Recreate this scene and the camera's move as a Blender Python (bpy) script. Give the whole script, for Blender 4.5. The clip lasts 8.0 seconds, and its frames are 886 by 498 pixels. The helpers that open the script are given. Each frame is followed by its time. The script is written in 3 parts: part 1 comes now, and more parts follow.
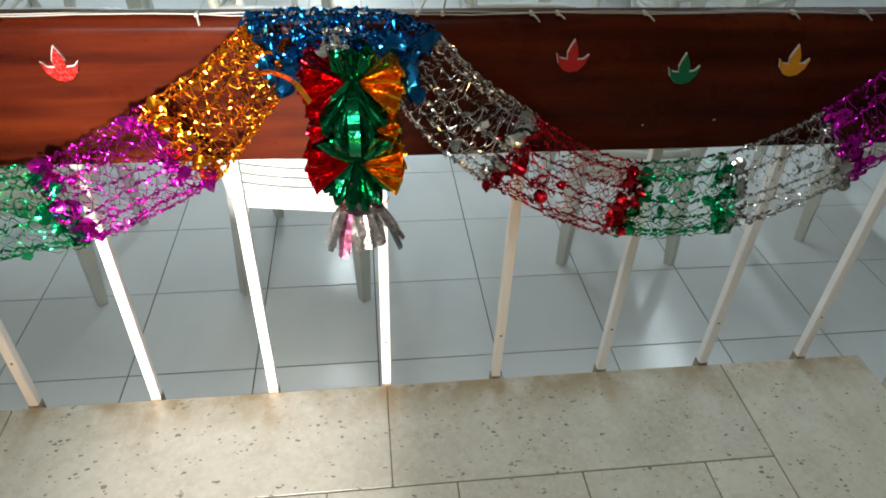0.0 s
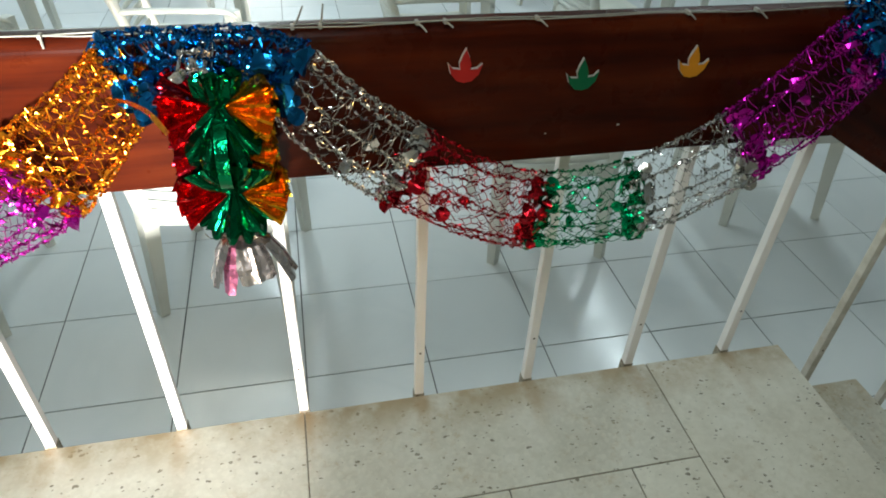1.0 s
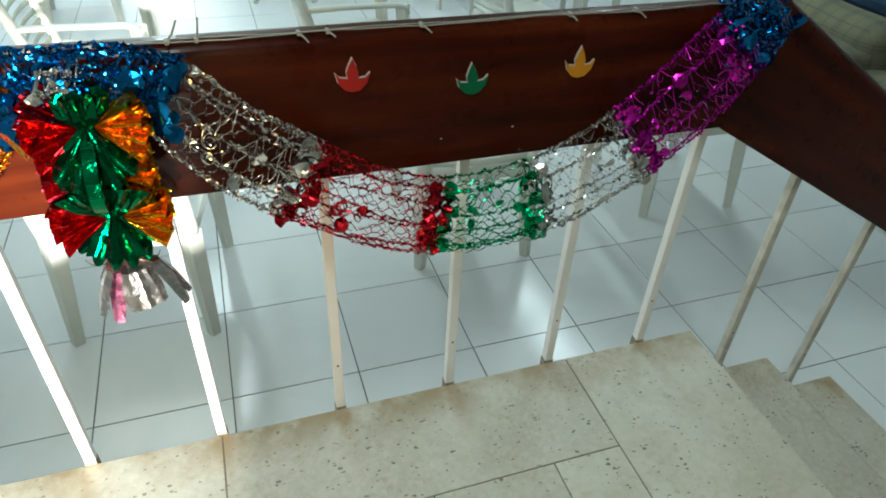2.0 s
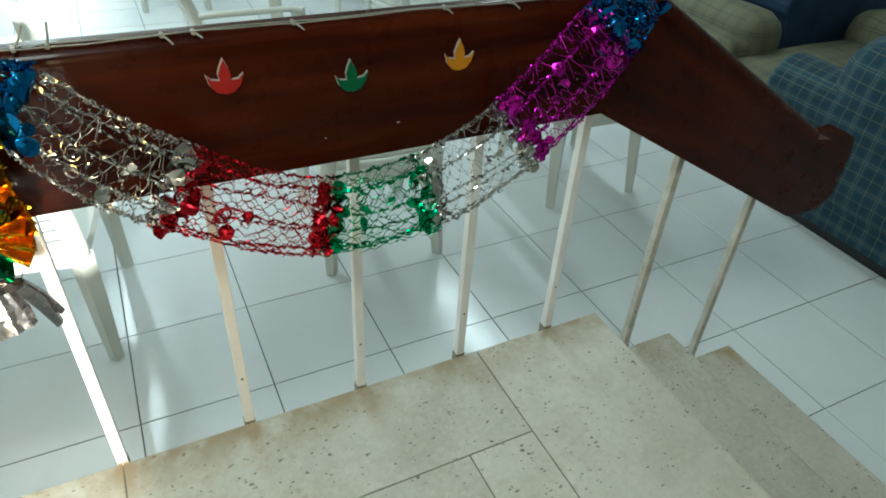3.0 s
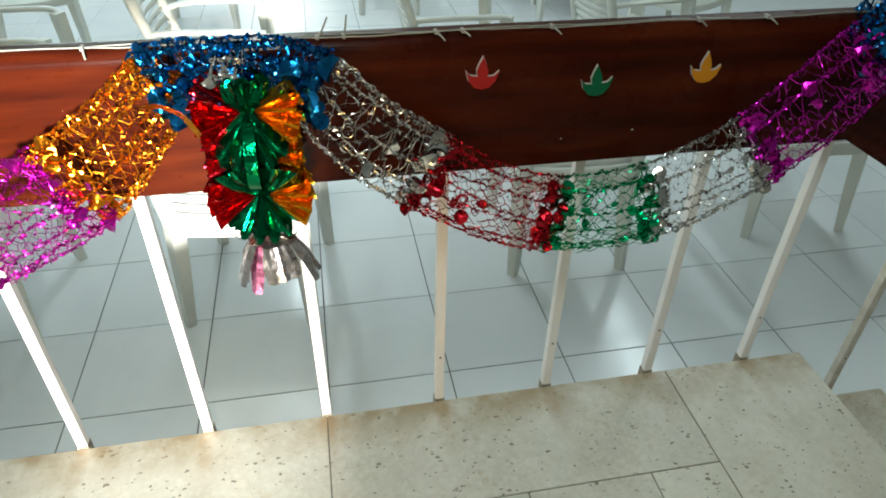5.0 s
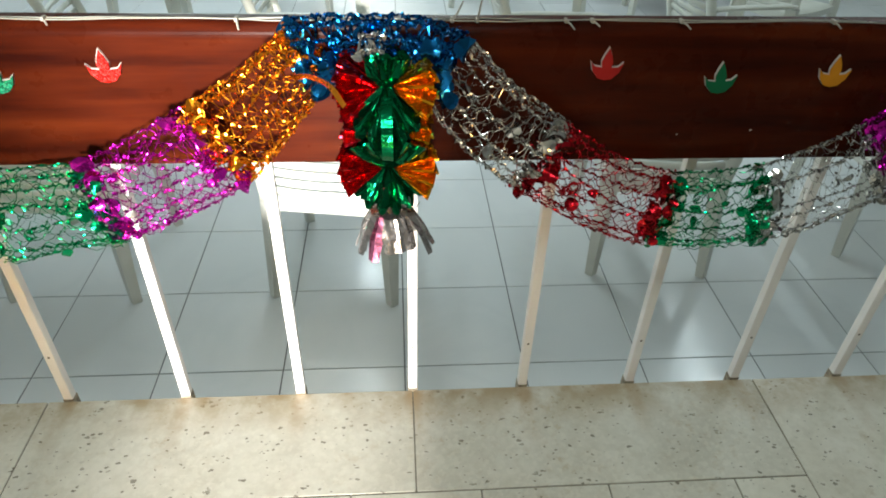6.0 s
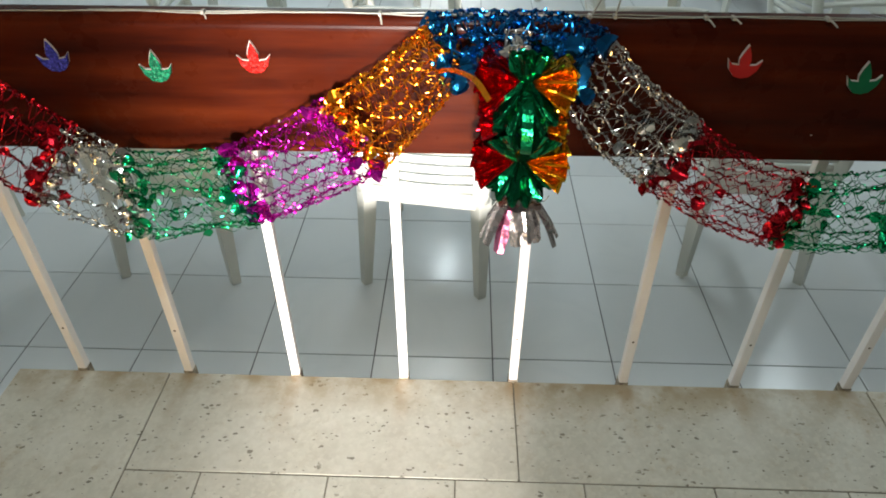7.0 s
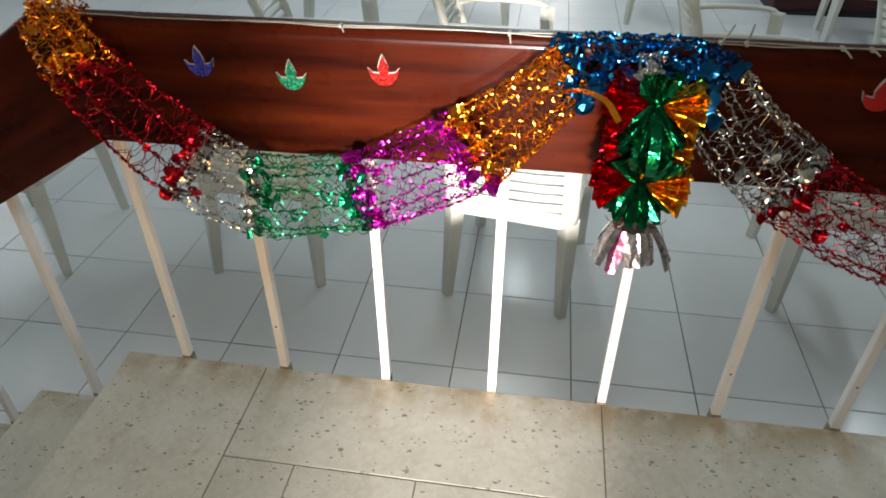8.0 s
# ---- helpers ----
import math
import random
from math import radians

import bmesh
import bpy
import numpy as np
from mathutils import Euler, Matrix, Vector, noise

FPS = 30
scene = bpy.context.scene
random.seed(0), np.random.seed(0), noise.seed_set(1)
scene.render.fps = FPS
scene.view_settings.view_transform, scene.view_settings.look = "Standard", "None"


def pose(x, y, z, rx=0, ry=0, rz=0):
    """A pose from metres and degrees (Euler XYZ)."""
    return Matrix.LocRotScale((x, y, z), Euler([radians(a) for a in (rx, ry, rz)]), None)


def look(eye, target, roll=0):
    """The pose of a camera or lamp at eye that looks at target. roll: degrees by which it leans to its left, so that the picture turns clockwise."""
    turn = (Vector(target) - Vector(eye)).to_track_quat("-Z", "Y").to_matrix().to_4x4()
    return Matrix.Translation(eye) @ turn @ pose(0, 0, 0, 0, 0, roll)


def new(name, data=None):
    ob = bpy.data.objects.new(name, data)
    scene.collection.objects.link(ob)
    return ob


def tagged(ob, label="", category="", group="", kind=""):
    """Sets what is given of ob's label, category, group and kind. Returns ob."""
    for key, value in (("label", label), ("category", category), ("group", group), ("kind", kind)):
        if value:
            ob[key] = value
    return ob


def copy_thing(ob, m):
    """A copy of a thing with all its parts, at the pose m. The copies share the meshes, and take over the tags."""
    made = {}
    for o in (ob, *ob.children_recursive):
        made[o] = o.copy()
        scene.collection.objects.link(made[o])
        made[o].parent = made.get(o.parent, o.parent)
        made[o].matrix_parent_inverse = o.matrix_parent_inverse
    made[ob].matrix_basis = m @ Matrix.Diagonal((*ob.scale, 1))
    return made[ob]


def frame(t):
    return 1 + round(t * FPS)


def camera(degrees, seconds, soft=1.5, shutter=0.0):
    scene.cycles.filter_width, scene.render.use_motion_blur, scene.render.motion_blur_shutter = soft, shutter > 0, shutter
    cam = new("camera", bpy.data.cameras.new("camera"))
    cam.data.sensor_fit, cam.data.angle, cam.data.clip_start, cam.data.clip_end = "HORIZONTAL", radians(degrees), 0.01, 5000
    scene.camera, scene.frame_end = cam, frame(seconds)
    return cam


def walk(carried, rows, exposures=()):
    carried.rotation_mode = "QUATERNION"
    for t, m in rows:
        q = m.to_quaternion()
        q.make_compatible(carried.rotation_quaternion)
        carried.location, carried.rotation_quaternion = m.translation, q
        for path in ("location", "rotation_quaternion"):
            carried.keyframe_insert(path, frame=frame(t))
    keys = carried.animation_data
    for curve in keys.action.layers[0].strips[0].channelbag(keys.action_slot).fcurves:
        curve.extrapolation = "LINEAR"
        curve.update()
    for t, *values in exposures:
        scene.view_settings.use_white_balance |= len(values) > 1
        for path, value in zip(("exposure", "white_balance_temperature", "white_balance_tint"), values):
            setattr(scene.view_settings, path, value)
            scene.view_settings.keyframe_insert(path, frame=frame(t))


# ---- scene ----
cam = camera(67.5, 8.0, soft=1.8)
PATH = [
    (0, (-0.025, -1.003, 1.158), (0.194, 0.569, -0.059), 2.4),
    (0.5, (0.016, -0.949, 1.162), (0.288, 0.586, -0.091), 1.7),
    (1, (0.06, -0.935, 1.163), (0.433, 0.595, -0.071), 2.7),
    (1.5, (0.097, -0.955, 1.164), (0.564, 0.567, -0.046), 3.0),
    (2, (0.124, -0.945, 1.167), (0.665, 0.548, -0.049), 3.0),
    (2.2, (0.132, -0.941, 1.166), (0.749, 0.531, -0.04), 3.7),
    (3.3, (0.175, -0.975, 1.156), (0.935, 0.433, -0.044), 3.6),
    (3.5, (0.163, -0.979, 1.158), (0.893, 0.455, -0.029), 3.2),
    (4, (0.125, -0.977, 1.161), (0.712, 0.531, -0.013), 2.5),
    (4.5, (0.093, -0.98, 1.162), (0.564, 0.572, -0.009), 1.8),
    (5, (0.056, -0.977, 1.159), (0.371, 0.601, -0.029), 1.1),
    (5.2, (0.037, -0.980, 1.159), (0.312, 0.608, -0.025), 1.3),
    (6.3, (-0.056, -1.011, 1.155), (0.006, 0.584, -0.05), 1.1),
    (6.5, (-0.078, -1.007, 1.156), (-0.071, 0.589, -0.049), 0.3),
    (7, (-0.124, -1.024, 1.164), (-0.18, 0.562, -0.053), -0.0),
    (7.5, (-0.172, -1.036, 1.164), (-0.34, 0.547, -0.048), -0.1),
    (8, (-0.201, -1.051, 1.173), (-0.446, 0.546, -0.005), -0.2),
]
walk(cam, [(t, look(eye, target, roll)) for t, eye, target, roll in PATH],
     [(0, 2.14, 6350, 11), (1.5, 2.45, 6150, 2), (3.5, 2.65, 6050, -2), (5.0, 2.45, 6250, 4), (6.5, 2.16, 6350, 8), (8.0, 1.85, 6450, 14)])

# ---------------------------------------------------------------- light
FLOOR = -0.490
world = bpy.data.worlds.new("world")
scene.world = world
world.use_nodes = True
sky = world.node_tree.nodes.new("ShaderNodeTexSky")
sky.sky_type = "NISHITA"
sky.sun_disc = False
sky.sun_elevation = radians(7.7)
sky.sun_rotation = radians(180)
world.node_tree.links.new(sky.outputs[0], world.node_tree.nodes["Background"].inputs[0])
world.node_tree.nodes["Background"].inputs[1].default_value = 0.1


def lamp(name, kind, m, energy, color, **kw):
    data = bpy.data.lights.new(name, kind)
    data.energy, data.color = energy, color
    if kind == "SUN":
        data.angle = radians(kw["angle"])
    else:
        data.shape, data.size, data.size_y = "RECTANGLE", kw["size"][0], kw["size"][1]
    ob = new(name, data)
    ob.matrix_world = m
    return ob


# low sun through the tall opening behind the landing
lamp("sun", "SUN", look((-0.3, -10, 1.35), (-0.3, 0, 0.0)), 3.75, (1.0, 0.955, 0.91), angle=6.0)
# daylight in the far wall's opening, and an added fill in the unseen side one
lamp("far_window_light", "AREA", look((-1.0, 6.9, 1.6), (-1.0, 0, 0.2)), 11, (0.86, 0.98, 1.0), size=(4.0, 1.5))
lamp("side_window_light", "AREA", look((-5.4, 2.5, 1.5), (0, 2.0, 0.0)), 5, (0.88, 0.98, 1.0), size=(3.0, 1.4))
# ceiling tubes over the hall
for x, y, long, watts in ((-0.3, 4.05, 2.1, 6.0), (2.8, 2.9, 2.2, 5.5)):
    lamp("ceiling_tube_light", "AREA", look((x, y, 2.56), (x, y + 0.0001, 0)), watts, (0.84, 0.97, 1.0), size=(0.14, long))
# unseen fill added at ceiling height to brighten the landing and the bars
lamp("landing_lamp", "AREA", look((-0.2, -1.2, 2.54), (-0.2, -1.1999, 0)), 5.9, (0.93, 1.0, 0.95), size=(0.3, 0.9))

# ---------------------------------------------------------------- materials


class Mat:
    """A node material with short ways to add nodes."""

    def __init__(self, name, color=(0.8, 0.8, 0.8), rough=0.5, metal=0.0):
        self.m = bpy.data.materials.new(name)
        self.m.use_nodes = True
        self.t = self.m.node_tree
        self.b = self.t.nodes["Principled BSDF"]
        self.set("Base Color", (*color, 1))
        self.set("Roughness", rough)
        self.set("Metallic", metal)
        self.co = self.t.nodes.new("ShaderNodeTexCoord")

    def set(self, key, value):
        self.b.inputs[key].default_value = value

    def link(self, a, key):
        self.t.links.new(a, self.b.inputs[key])

    def node(self, kind, **inputs):
        n = self.t.nodes.new(kind)
        for k, v in inputs.items():
            k = k.replace("_", " ")
            if isinstance(v, bpy.types.NodeSocket):
                self.t.links.new(v, n.inputs[k])
            else:
                n.inputs[k].default_value = v
        return n

    def coords(self, scale=(1, 1, 1), which="Object"):
        n = self.node("ShaderNodeMapping", Vector=self.co.outputs[which], Scale=scale)
        return n.outputs[0]

    def noise(self, scale, detail=4, vec=None, rough=0.55):
        n = self.node("ShaderNodeTexNoise", Scale=scale, Detail=detail, Roughness=rough)
        self.t.links.new(vec or self.coords(), n.inputs["Vector"])
        return n.outputs["Fac"]

    def ramp(self, fac, stops):
        n = self.t.nodes.new("ShaderNodeValToRGB")
        self.t.links.new(fac, n.inputs[0])
        els = n.color_ramp.elements
        while len(els) < len(stops):
            els.new(0.5)
        for e, (p, c) in zip(els, stops):
            e.position = p
            e.color = (*c, 1) if len(c) == 3 else c
        return n.outputs[0]

    def mix(self, fac, a, b, mode="MIX"):
        n = self.t.nodes.new("ShaderNodeMix")
        n.data_type, n.blend_type = "RGBA", mode
        for sock, v in ((n.inputs[0], fac), (n.inputs[6], a), (n.inputs[7], b)):
            if isinstance(v, bpy.types.NodeSocket):
                self.t.links.new(v, sock)
            else:
                sock.default_value = v if not isinstance(v, tuple) else (*v, 1)
        return n.outputs[2]

    def bump(self, height, strength=0.2, dist=0.002):
        n = self.node("ShaderNodeBump", Strength=strength, Distance=dist, Height=height)
        self.link(n.outputs[0], "Normal")


def g(v):
    return (v, v, v)


# lacquered mahogany
wood = Mat("mahogany", rough=0.22)
vec = wood.coords((0.8, 9, 9))
grain = wood.noise(3.2, 5, vec, 0.55)
fine = wood.noise(60, 3, wood.coords((0.5, 9, 9)))
blot = wood.noise(2.3, 3)
c = wood.ramp(grain, [(0.32, (0.019, 0.0024, 0.0010)), (0.52, (0.045, 0.0062, 0.0016)), (0.74, (0.080, 0.0128, 0.0028))])
c = wood.mix(0.14, c, wood.ramp(fine, [(0.35, g(0.45)), (0.65, g(1.0))]), "MULTIPLY")
c = wood.mix(0.5, c, wood.ramp(blot, [(0.35, g(0.7)), (0.7, g(1.0))]), "MULTIPLY")
wood.link(c, "Base Color")
wood.link(wood.ramp(wood.noise(14, 5), [(0.3, g(0.24)), (0.75, g(0.36))]), "Roughness")
wood.set("Specular IOR Level", 0.06)
wood.set("Coat Weight", 0.09)
wood.set("Coat Roughness", 0.06)
wood.bump(grain, 0.04, 0.001)

# painted steel bars
paint = Mat("cream_paint", rough=0.38)
n1 = paint.noise(7, 4)
paint.link(paint.ramp(n1, [(0.3, (0.79, 0.735, 0.70)), (0.7, (0.87, 0.825, 0.793))]), "Base Color")
paint.bump(paint.noise(90, 2), 0.1, 0.001)
chip = Mat("rust_chip", (0.09, 0.055, 0.03), 0.8)
foot_mat = Mat("foot_metal", rough=0.6)
foot_mat.link(foot_mat.ramp(foot_mat.noise(120, 4), [(0.35, (0.16, 0.12, 0.08)), (0.65, (0.40, 0.35, 0.26))]), "Base Color")

# cream stone with dark pits and brown stains
stone = Mat("cream_stone", rough=0.38)
geo = stone.t.nodes.new("ShaderNodeNewGeometry")
pos = geo.outputs["Position"]
info = stone.t.nodes.new("ShaderNodeObjectInfo")
base = stone.ramp(stone.noise(6, 6, pos, 0.6), [(0.3, (0.52, 0.482, 0.395)), (0.5, (0.60, 0.562, 0.470)), (0.72, (0.665, 0.63, 0.545))])
fleck = stone.ramp(stone.noise(55, 4, pos), [(0.35, (0.66, 0.62, 0.55)), (0.6, g(1.0))])
base = stone.mix(0.22, base, fleck, "MULTIPLY")
per = stone.ramp(info.outputs["Random"], [(0.0, g(0.86)), (1.0, g(1.0))])
base = stone.mix(1.0, base, per, "MULTIPLY")
warp = stone.node("ShaderNodeTexNoise", Vector=pos, Scale=90.0, Detail=2.0)
shift = stone.node("ShaderNodeVectorMath")
shift.operation = "MULTIPLY"
shift.inputs[1].default_value = (0.012, 0.012, 0.012)
stone.t.links.new(warp.outputs["Color"], shift.inputs[0])
wpos = stone.node("ShaderNodeVectorMath")
wpos.operation = "ADD"
stone.t.links.new(pos, wpos.inputs[0])
stone.t.links.new(shift.outputs[0], wpos.inputs[1])
long = stone.node("ShaderNodeMapping", Vector=wpos.outputs[0], Scale=(0.62, 1.15, 1.0))
vor = stone.node("ShaderNodeTexVoronoi", Vector=long.outputs[0], Scale=105.0, Randomness=1.0)
spot_size = stone.noise(26, 3, pos)
pit = stone.node("ShaderNodeMath", Value=0.0)
pit.operation = "SUBTRACT"
stone.t.links.new(vor.outputs["Distance"], pit.inputs[0])
dim = stone.ramp(spot_size, [(0.42, g(0.02)), (0.72, g(0.46))])
stone.t.links.new(dim, pit.inputs[1])
pits = stone.ramp(pit.outputs[0], [(0.0, g(0.85)), (0.05, g(0.0))])
pick = stone.ramp(vor.outputs["Color"], [(0.56, g(0.0)), (0.60, g(1.0))])
dark_pits = stone.mix(1.0, pits, pick, "MULTIPLY")
base = stone.mix(dark_pits, base, (0.13, 0.105, 0.07))
# faint rusty mottling in patches
mott = stone.mix(1.0, stone.ramp(stone.noise(38, 5, pos, 0.7), [(0.52, g(0.0)), (0.66, g(0.55))]), stone.ramp(stone.noise(4.5, 3, pos), [(0.45, g(0.0)), (0.62, g(1.0))]), "MULTIPLY")
base = stone.mix(mott, base, (0.40, 0.31, 0.19))
chips = stone.node("ShaderNodeTexVoronoi", Vector=wpos.outputs[0], Scale=120.0, Randomness=1.0)
base = stone.mix(stone.ramp(chips.outputs["Color"], [(0.2, g(0.30)), (0.5, g(0.0))]), base, (0.66, 0.62, 0.52))
# rust-brown stains along the edge with the bars
sep = stone.node("ShaderNodeSeparateXYZ", Vector=pos)
edge = stone.node("ShaderNodeMapRange", Value=sep.outputs[1], From_Min=-0.11, From_Max=0.012)
dirt = stone.node("ShaderNodeMath")
dirt.operation = "MULTIPLY"
stone.t.links.new(edge.outputs[0], dirt.inputs[0])
stone.t.links.new(stone.ramp(stone.noise(8, 5, pos, 0.6), [(0.36, g(0.0)), (0.58, g(1.0))]), dirt.inputs[1])
run_x = stone.node("ShaderNodeMath")
run_x.operation = "MULTIPLY"
stone.t.links.new(sep.outputs[0], run_x.inputs[0])
run_x.inputs[1].default_value = 2 * math.pi / 0.25
run_c = stone.node("ShaderNodeMath")
run_c.operation = "COSINE"
stone.t.links.new(run_x.outputs[0], run_c.inputs[0])
run_e = stone.node("ShaderNodeMapRange", Value=sep.outputs[1], From_Min=-0.17, From_Max=-0.01)
run = stone.mix(1.0, stone.ramp(run_c.outputs[0], [(0.86, g(0.0)), (0.985, g(1.0))]), run_e.outputs[0], "MULTIPLY")
run = stone.mix(1.0, run, stone.ramp(stone.noise(13, 5, pos, 0.65), [(0.36, g(0.0)), (0.60, g(0.7))]), "MULTIPLY")
base = stone.mix(dirt.outputs[0], base, (0.30, 0.205, 0.095))
base = stone.mix(run, base, (0.33, 0.215, 0.10))
stone.link(base, "Base Color")
stone.link(stone.ramp(stone.noise(20, 4, pos), [(0.3, g(0.3)), (0.7, g(0.5))]), "Roughness")
stone.bump(dark_pits, -0.3, 0.002)
joint = Mat("stone_joint", rough=0.9)
joint.link(joint.ramp(joint.noise(40, 3), [(0.3, (0.13, 0.11, 0.08)), (0.7, (0.24, 0.21, 0.16))]), "Base Color")

# white glazed floor tiles with faint veins
tile_mat = Mat("white_tile", rough=0.16)
tp = tile_mat.t.nodes.new("ShaderNodeNewGeometry").outputs["Position"]
ti = tile_mat.t.nodes.new("ShaderNodeObjectInfo")
off = tile_mat.node("ShaderNodeVectorMath")
off.operation = "ADD"
tile_mat.t.links.new(tp, off.inputs[0])
rnd = tile_mat.node("ShaderNodeCombineXYZ", X=0.0, Y=0.0)
scl = tile_mat.node("ShaderNodeMath")
scl.operation = "MULTIPLY"
tile_mat.t.links.new(ti.outputs["Random"], scl.inputs[0])
scl.inputs[1].default_value = 40.0
tile_mat.t.links.new(scl.outputs[0], rnd.inputs[2])
tile_mat.t.links.new(rnd.outputs[0], off.inputs[1])
wav = tile_mat.node("ShaderNodeTexNoise", Vector=off.outputs[0], Scale=1.6, Detail=4.0, Roughness=0.5, Distortion=1.0)
vein = tile_mat.ramp(wav.outputs["Fac"], [(0.25, (0.79, 0.81, 0.812)), (0.47, (0.78, 0.80, 0.803)), (0.50, (0.762, 0.785, 0.79)), (0.58, (0.785, 0.805, 0.808))])
vein = tile_mat.mix(1.0, vein, tile_mat.ramp(ti.outputs["Random"], [(0.0, g(0.94)), (1.0, g(1.0))]), "MULTIPLY")
tile_mat.link(vein, "Base Color")
tile_mat.link(tile_mat.ramp(tile_mat.noise(6, 4, tp), [(0.3, g(0.13)), (0.7, g(0.22))]), "Roughness")
grout = Mat("dark_grout", (0.14, 0.147, 0.144), 0.95)

# plastic of the chairs
plastic = Mat("white_plastic", rough=0.36)
plastic.link(plastic.ramp(plastic.noise(5, 3), [(0.3, (0.61, 0.61, 0.545)), (0.7, (0.71, 0.705, 0.635))]), "Base Color")
plastic.set("Subsurface Weight", 0.0)
plastic.bump(plastic.noise(140, 2), 0.06, 0.0008)

plaster = Mat("wall_plaster", rough=0.8)
plaster.link(plaster.ramp(plaster.noise(3, 5), [(0.3, (0.66, 0.67, 0.65)), (0.7, (0.74, 0.75, 0.73))]), "Base Color")
plaster.bump(plaster.noise(60, 4), 0.15, 0.003)

# for the unseen south side; browner than the plaster to limit bounce onto the board
dim_wall = Mat("brown_wall", rough=0.8)
dim_wall.link(dim_wall.ramp(dim_wall.noise(3, 5), [(0.3, (0.46, 0.42, 0.36)), (0.7, (0.55, 0.50, 0.44))]), "Base Color")

# ---------------------------------------------------------------- builders


def part(name, bm, material, parent=None, label="", smooth=False):
    me = bpy.data.meshes.new(name)
    bm.to_mesh(me)
    bm.free()
    me.materials.append(material.m if isinstance(material, Mat) else material)
    if smooth:
        me.shade_smooth()
    ob = new(name, me)
    ob.parent = parent
    if label:
        ob["label"] = label
    return ob


def thing(name, label, category, m=None, group="", kind=""):
    ob = new(name)
    ob.empty_display_size = 0.05
    if m is not None:
        ob.matrix_basis = m
    return tagged(ob, label, category, group, kind)


def add_box(bm, lo, hi, bevel=0.0, m=None):
    v = bmesh.ops.create_cube(bm, size=1)["verts"]
    size = [b - a for a, b in zip(lo, hi)]
    mid = [(a + b) / 2 for a, b in zip(lo, hi)]
    bmesh.ops.scale(bm, vec=size, verts=v)
    bmesh.ops.translate(bm, vec=mid, verts=v)
    if bevel:
        es = list({e for x in v for e in x.link_edges})
        r = bmesh.ops.bevel(bm, geom=es, offset=bevel, segments=2, profile=0.5, affect="EDGES")
        v = list({x for f in r["faces"] for x in f.verts} | {x for x in v if x.is_valid})
    if m is not None:
        bmesh.ops.transform(bm, matrix=m, verts=v)
    return bm


def box(lo, hi, bevel=0.0):
    return add_box(bmesh.new(), lo, hi, bevel)


def prism(points, y0, y1, bevel=0.0, segments=3):
    """A plate whose outline lies in the xz plane, from y0 to y1."""
    bm = bmesh.new()
    a = [bm.verts.new((x, y0, z)) for x, z in points]
    b = [bm.verts.new((x, y1, z)) for x, z in points]
    bm.faces.new(a)
    bm.faces.new(b[::-1])
    n = len(points)
    for i in range(n):
        bm.faces.new((a[i], b[i], b[(i + 1) % n], a[(i + 1) % n]))
    bmesh.ops.recalc_face_normals(bm, faces=bm.faces)
    if bevel:
        es = [e for e in bm.edges if abs(e.verts[0].co.y - e.verts[1].co.y) < 1e-6]
        bmesh.ops.bevel(bm, geom=es, offset=bevel, segments=segments, profile=0.5, affect="EDGES")
    return bm


def tube(points, radii, sides=6, bm=None, flat=1.0):
    """A swept tube through points; radii one number or one a point; flat squeezes its height."""
    bm = bm or bmesh.new()
    pts = [Vector(p) for p in points]
    n = len(pts)
    if not isinstance(radii, (list, tuple)):
        radii = [radii] * n
    rings = []
    up = Vector((0, 0, 1))
    for i, p in enumerate(pts):
        d = (pts[min(i + 1, n - 1)] - pts[max(i - 1, 0)]).normalized()
        ref = up if abs(d.dot(up)) < 0.95 else Vector((0, 1, 0))
        s = d.cross(ref).normalized()
        u = s.cross(d).normalized()
        rings.append([bm.verts.new(p + radii[i] * (s * math.cos(a) + u * flat * math.sin(a)))
                      for a in (2 * math.pi * k / sides for k in range(sides))])
    for r0, r1 in zip(rings, rings[1:]):
        for k in range(sides):
            bm.faces.new((r0[k], r0[(k + 1) % sides], r1[(k + 1) % sides], r1[k]))
    bm.faces.new(rings[0][::-1])
    bm.faces.new(rings[-1])
    return bm


def spline(knots, n):
    """n points on a smooth curve through the knots."""
    k = [Vector(p) for p in knots]
    k = [2 * k[0] - k[1]] + k + [2 * k[-1] - k[-2]]
    out = []
    seg = len(k) - 3
    for i in range(n):
        u = i / (n - 1) * seg
        j = min(int(u), seg - 1)
        t = u - j
        a, b, c_, d = k[j:j + 4]
        out.append(0.5 * (2 * b + (c_ - a) * t + (2 * a - 5 * b + 4 * c_ - d) * t * t + (3 * b - a - 3 * c_ + d) * t ** 3))
    return out


# ---------------------------------------------------------------- the room
X0, X1, Y0, Y1, TOP = -5.5, 5.5, -3.2, 7.0, 2.6


def structure(name, bm, material, label, category):
    ob = part(name, bm, material)
    return tagged(ob, label, category, kind="structure")


def wall_with_opening(name, along, at, lo, hi, z0, z1, o_lo, o_hi, oz0, oz1, out, mat=plaster):
    """A wall of four blocks round one opening; along 'x' or 'y'; it grows from 'at' by 'out'."""
    bm = bmesh.new()
    for a, b, c0, c1 in ((lo, o_lo, z0, z1), (o_hi, hi, z0, z1), (o_lo, o_hi, z0, oz0), (o_lo, o_hi, oz1, z1)):
        if b - a < 1e-4 or c1 - c0 < 1e-4:
            continue
        p, q = min(at, at + out), max(at, at + out)
        add_box(bm, (a, p, c0) if along == "x" else (p, a, c0), (b, q, c1) if along == "x" else (q, b, c1))
    return structure(name, bm, mat, "plain plastered wall with one opening", "wall")


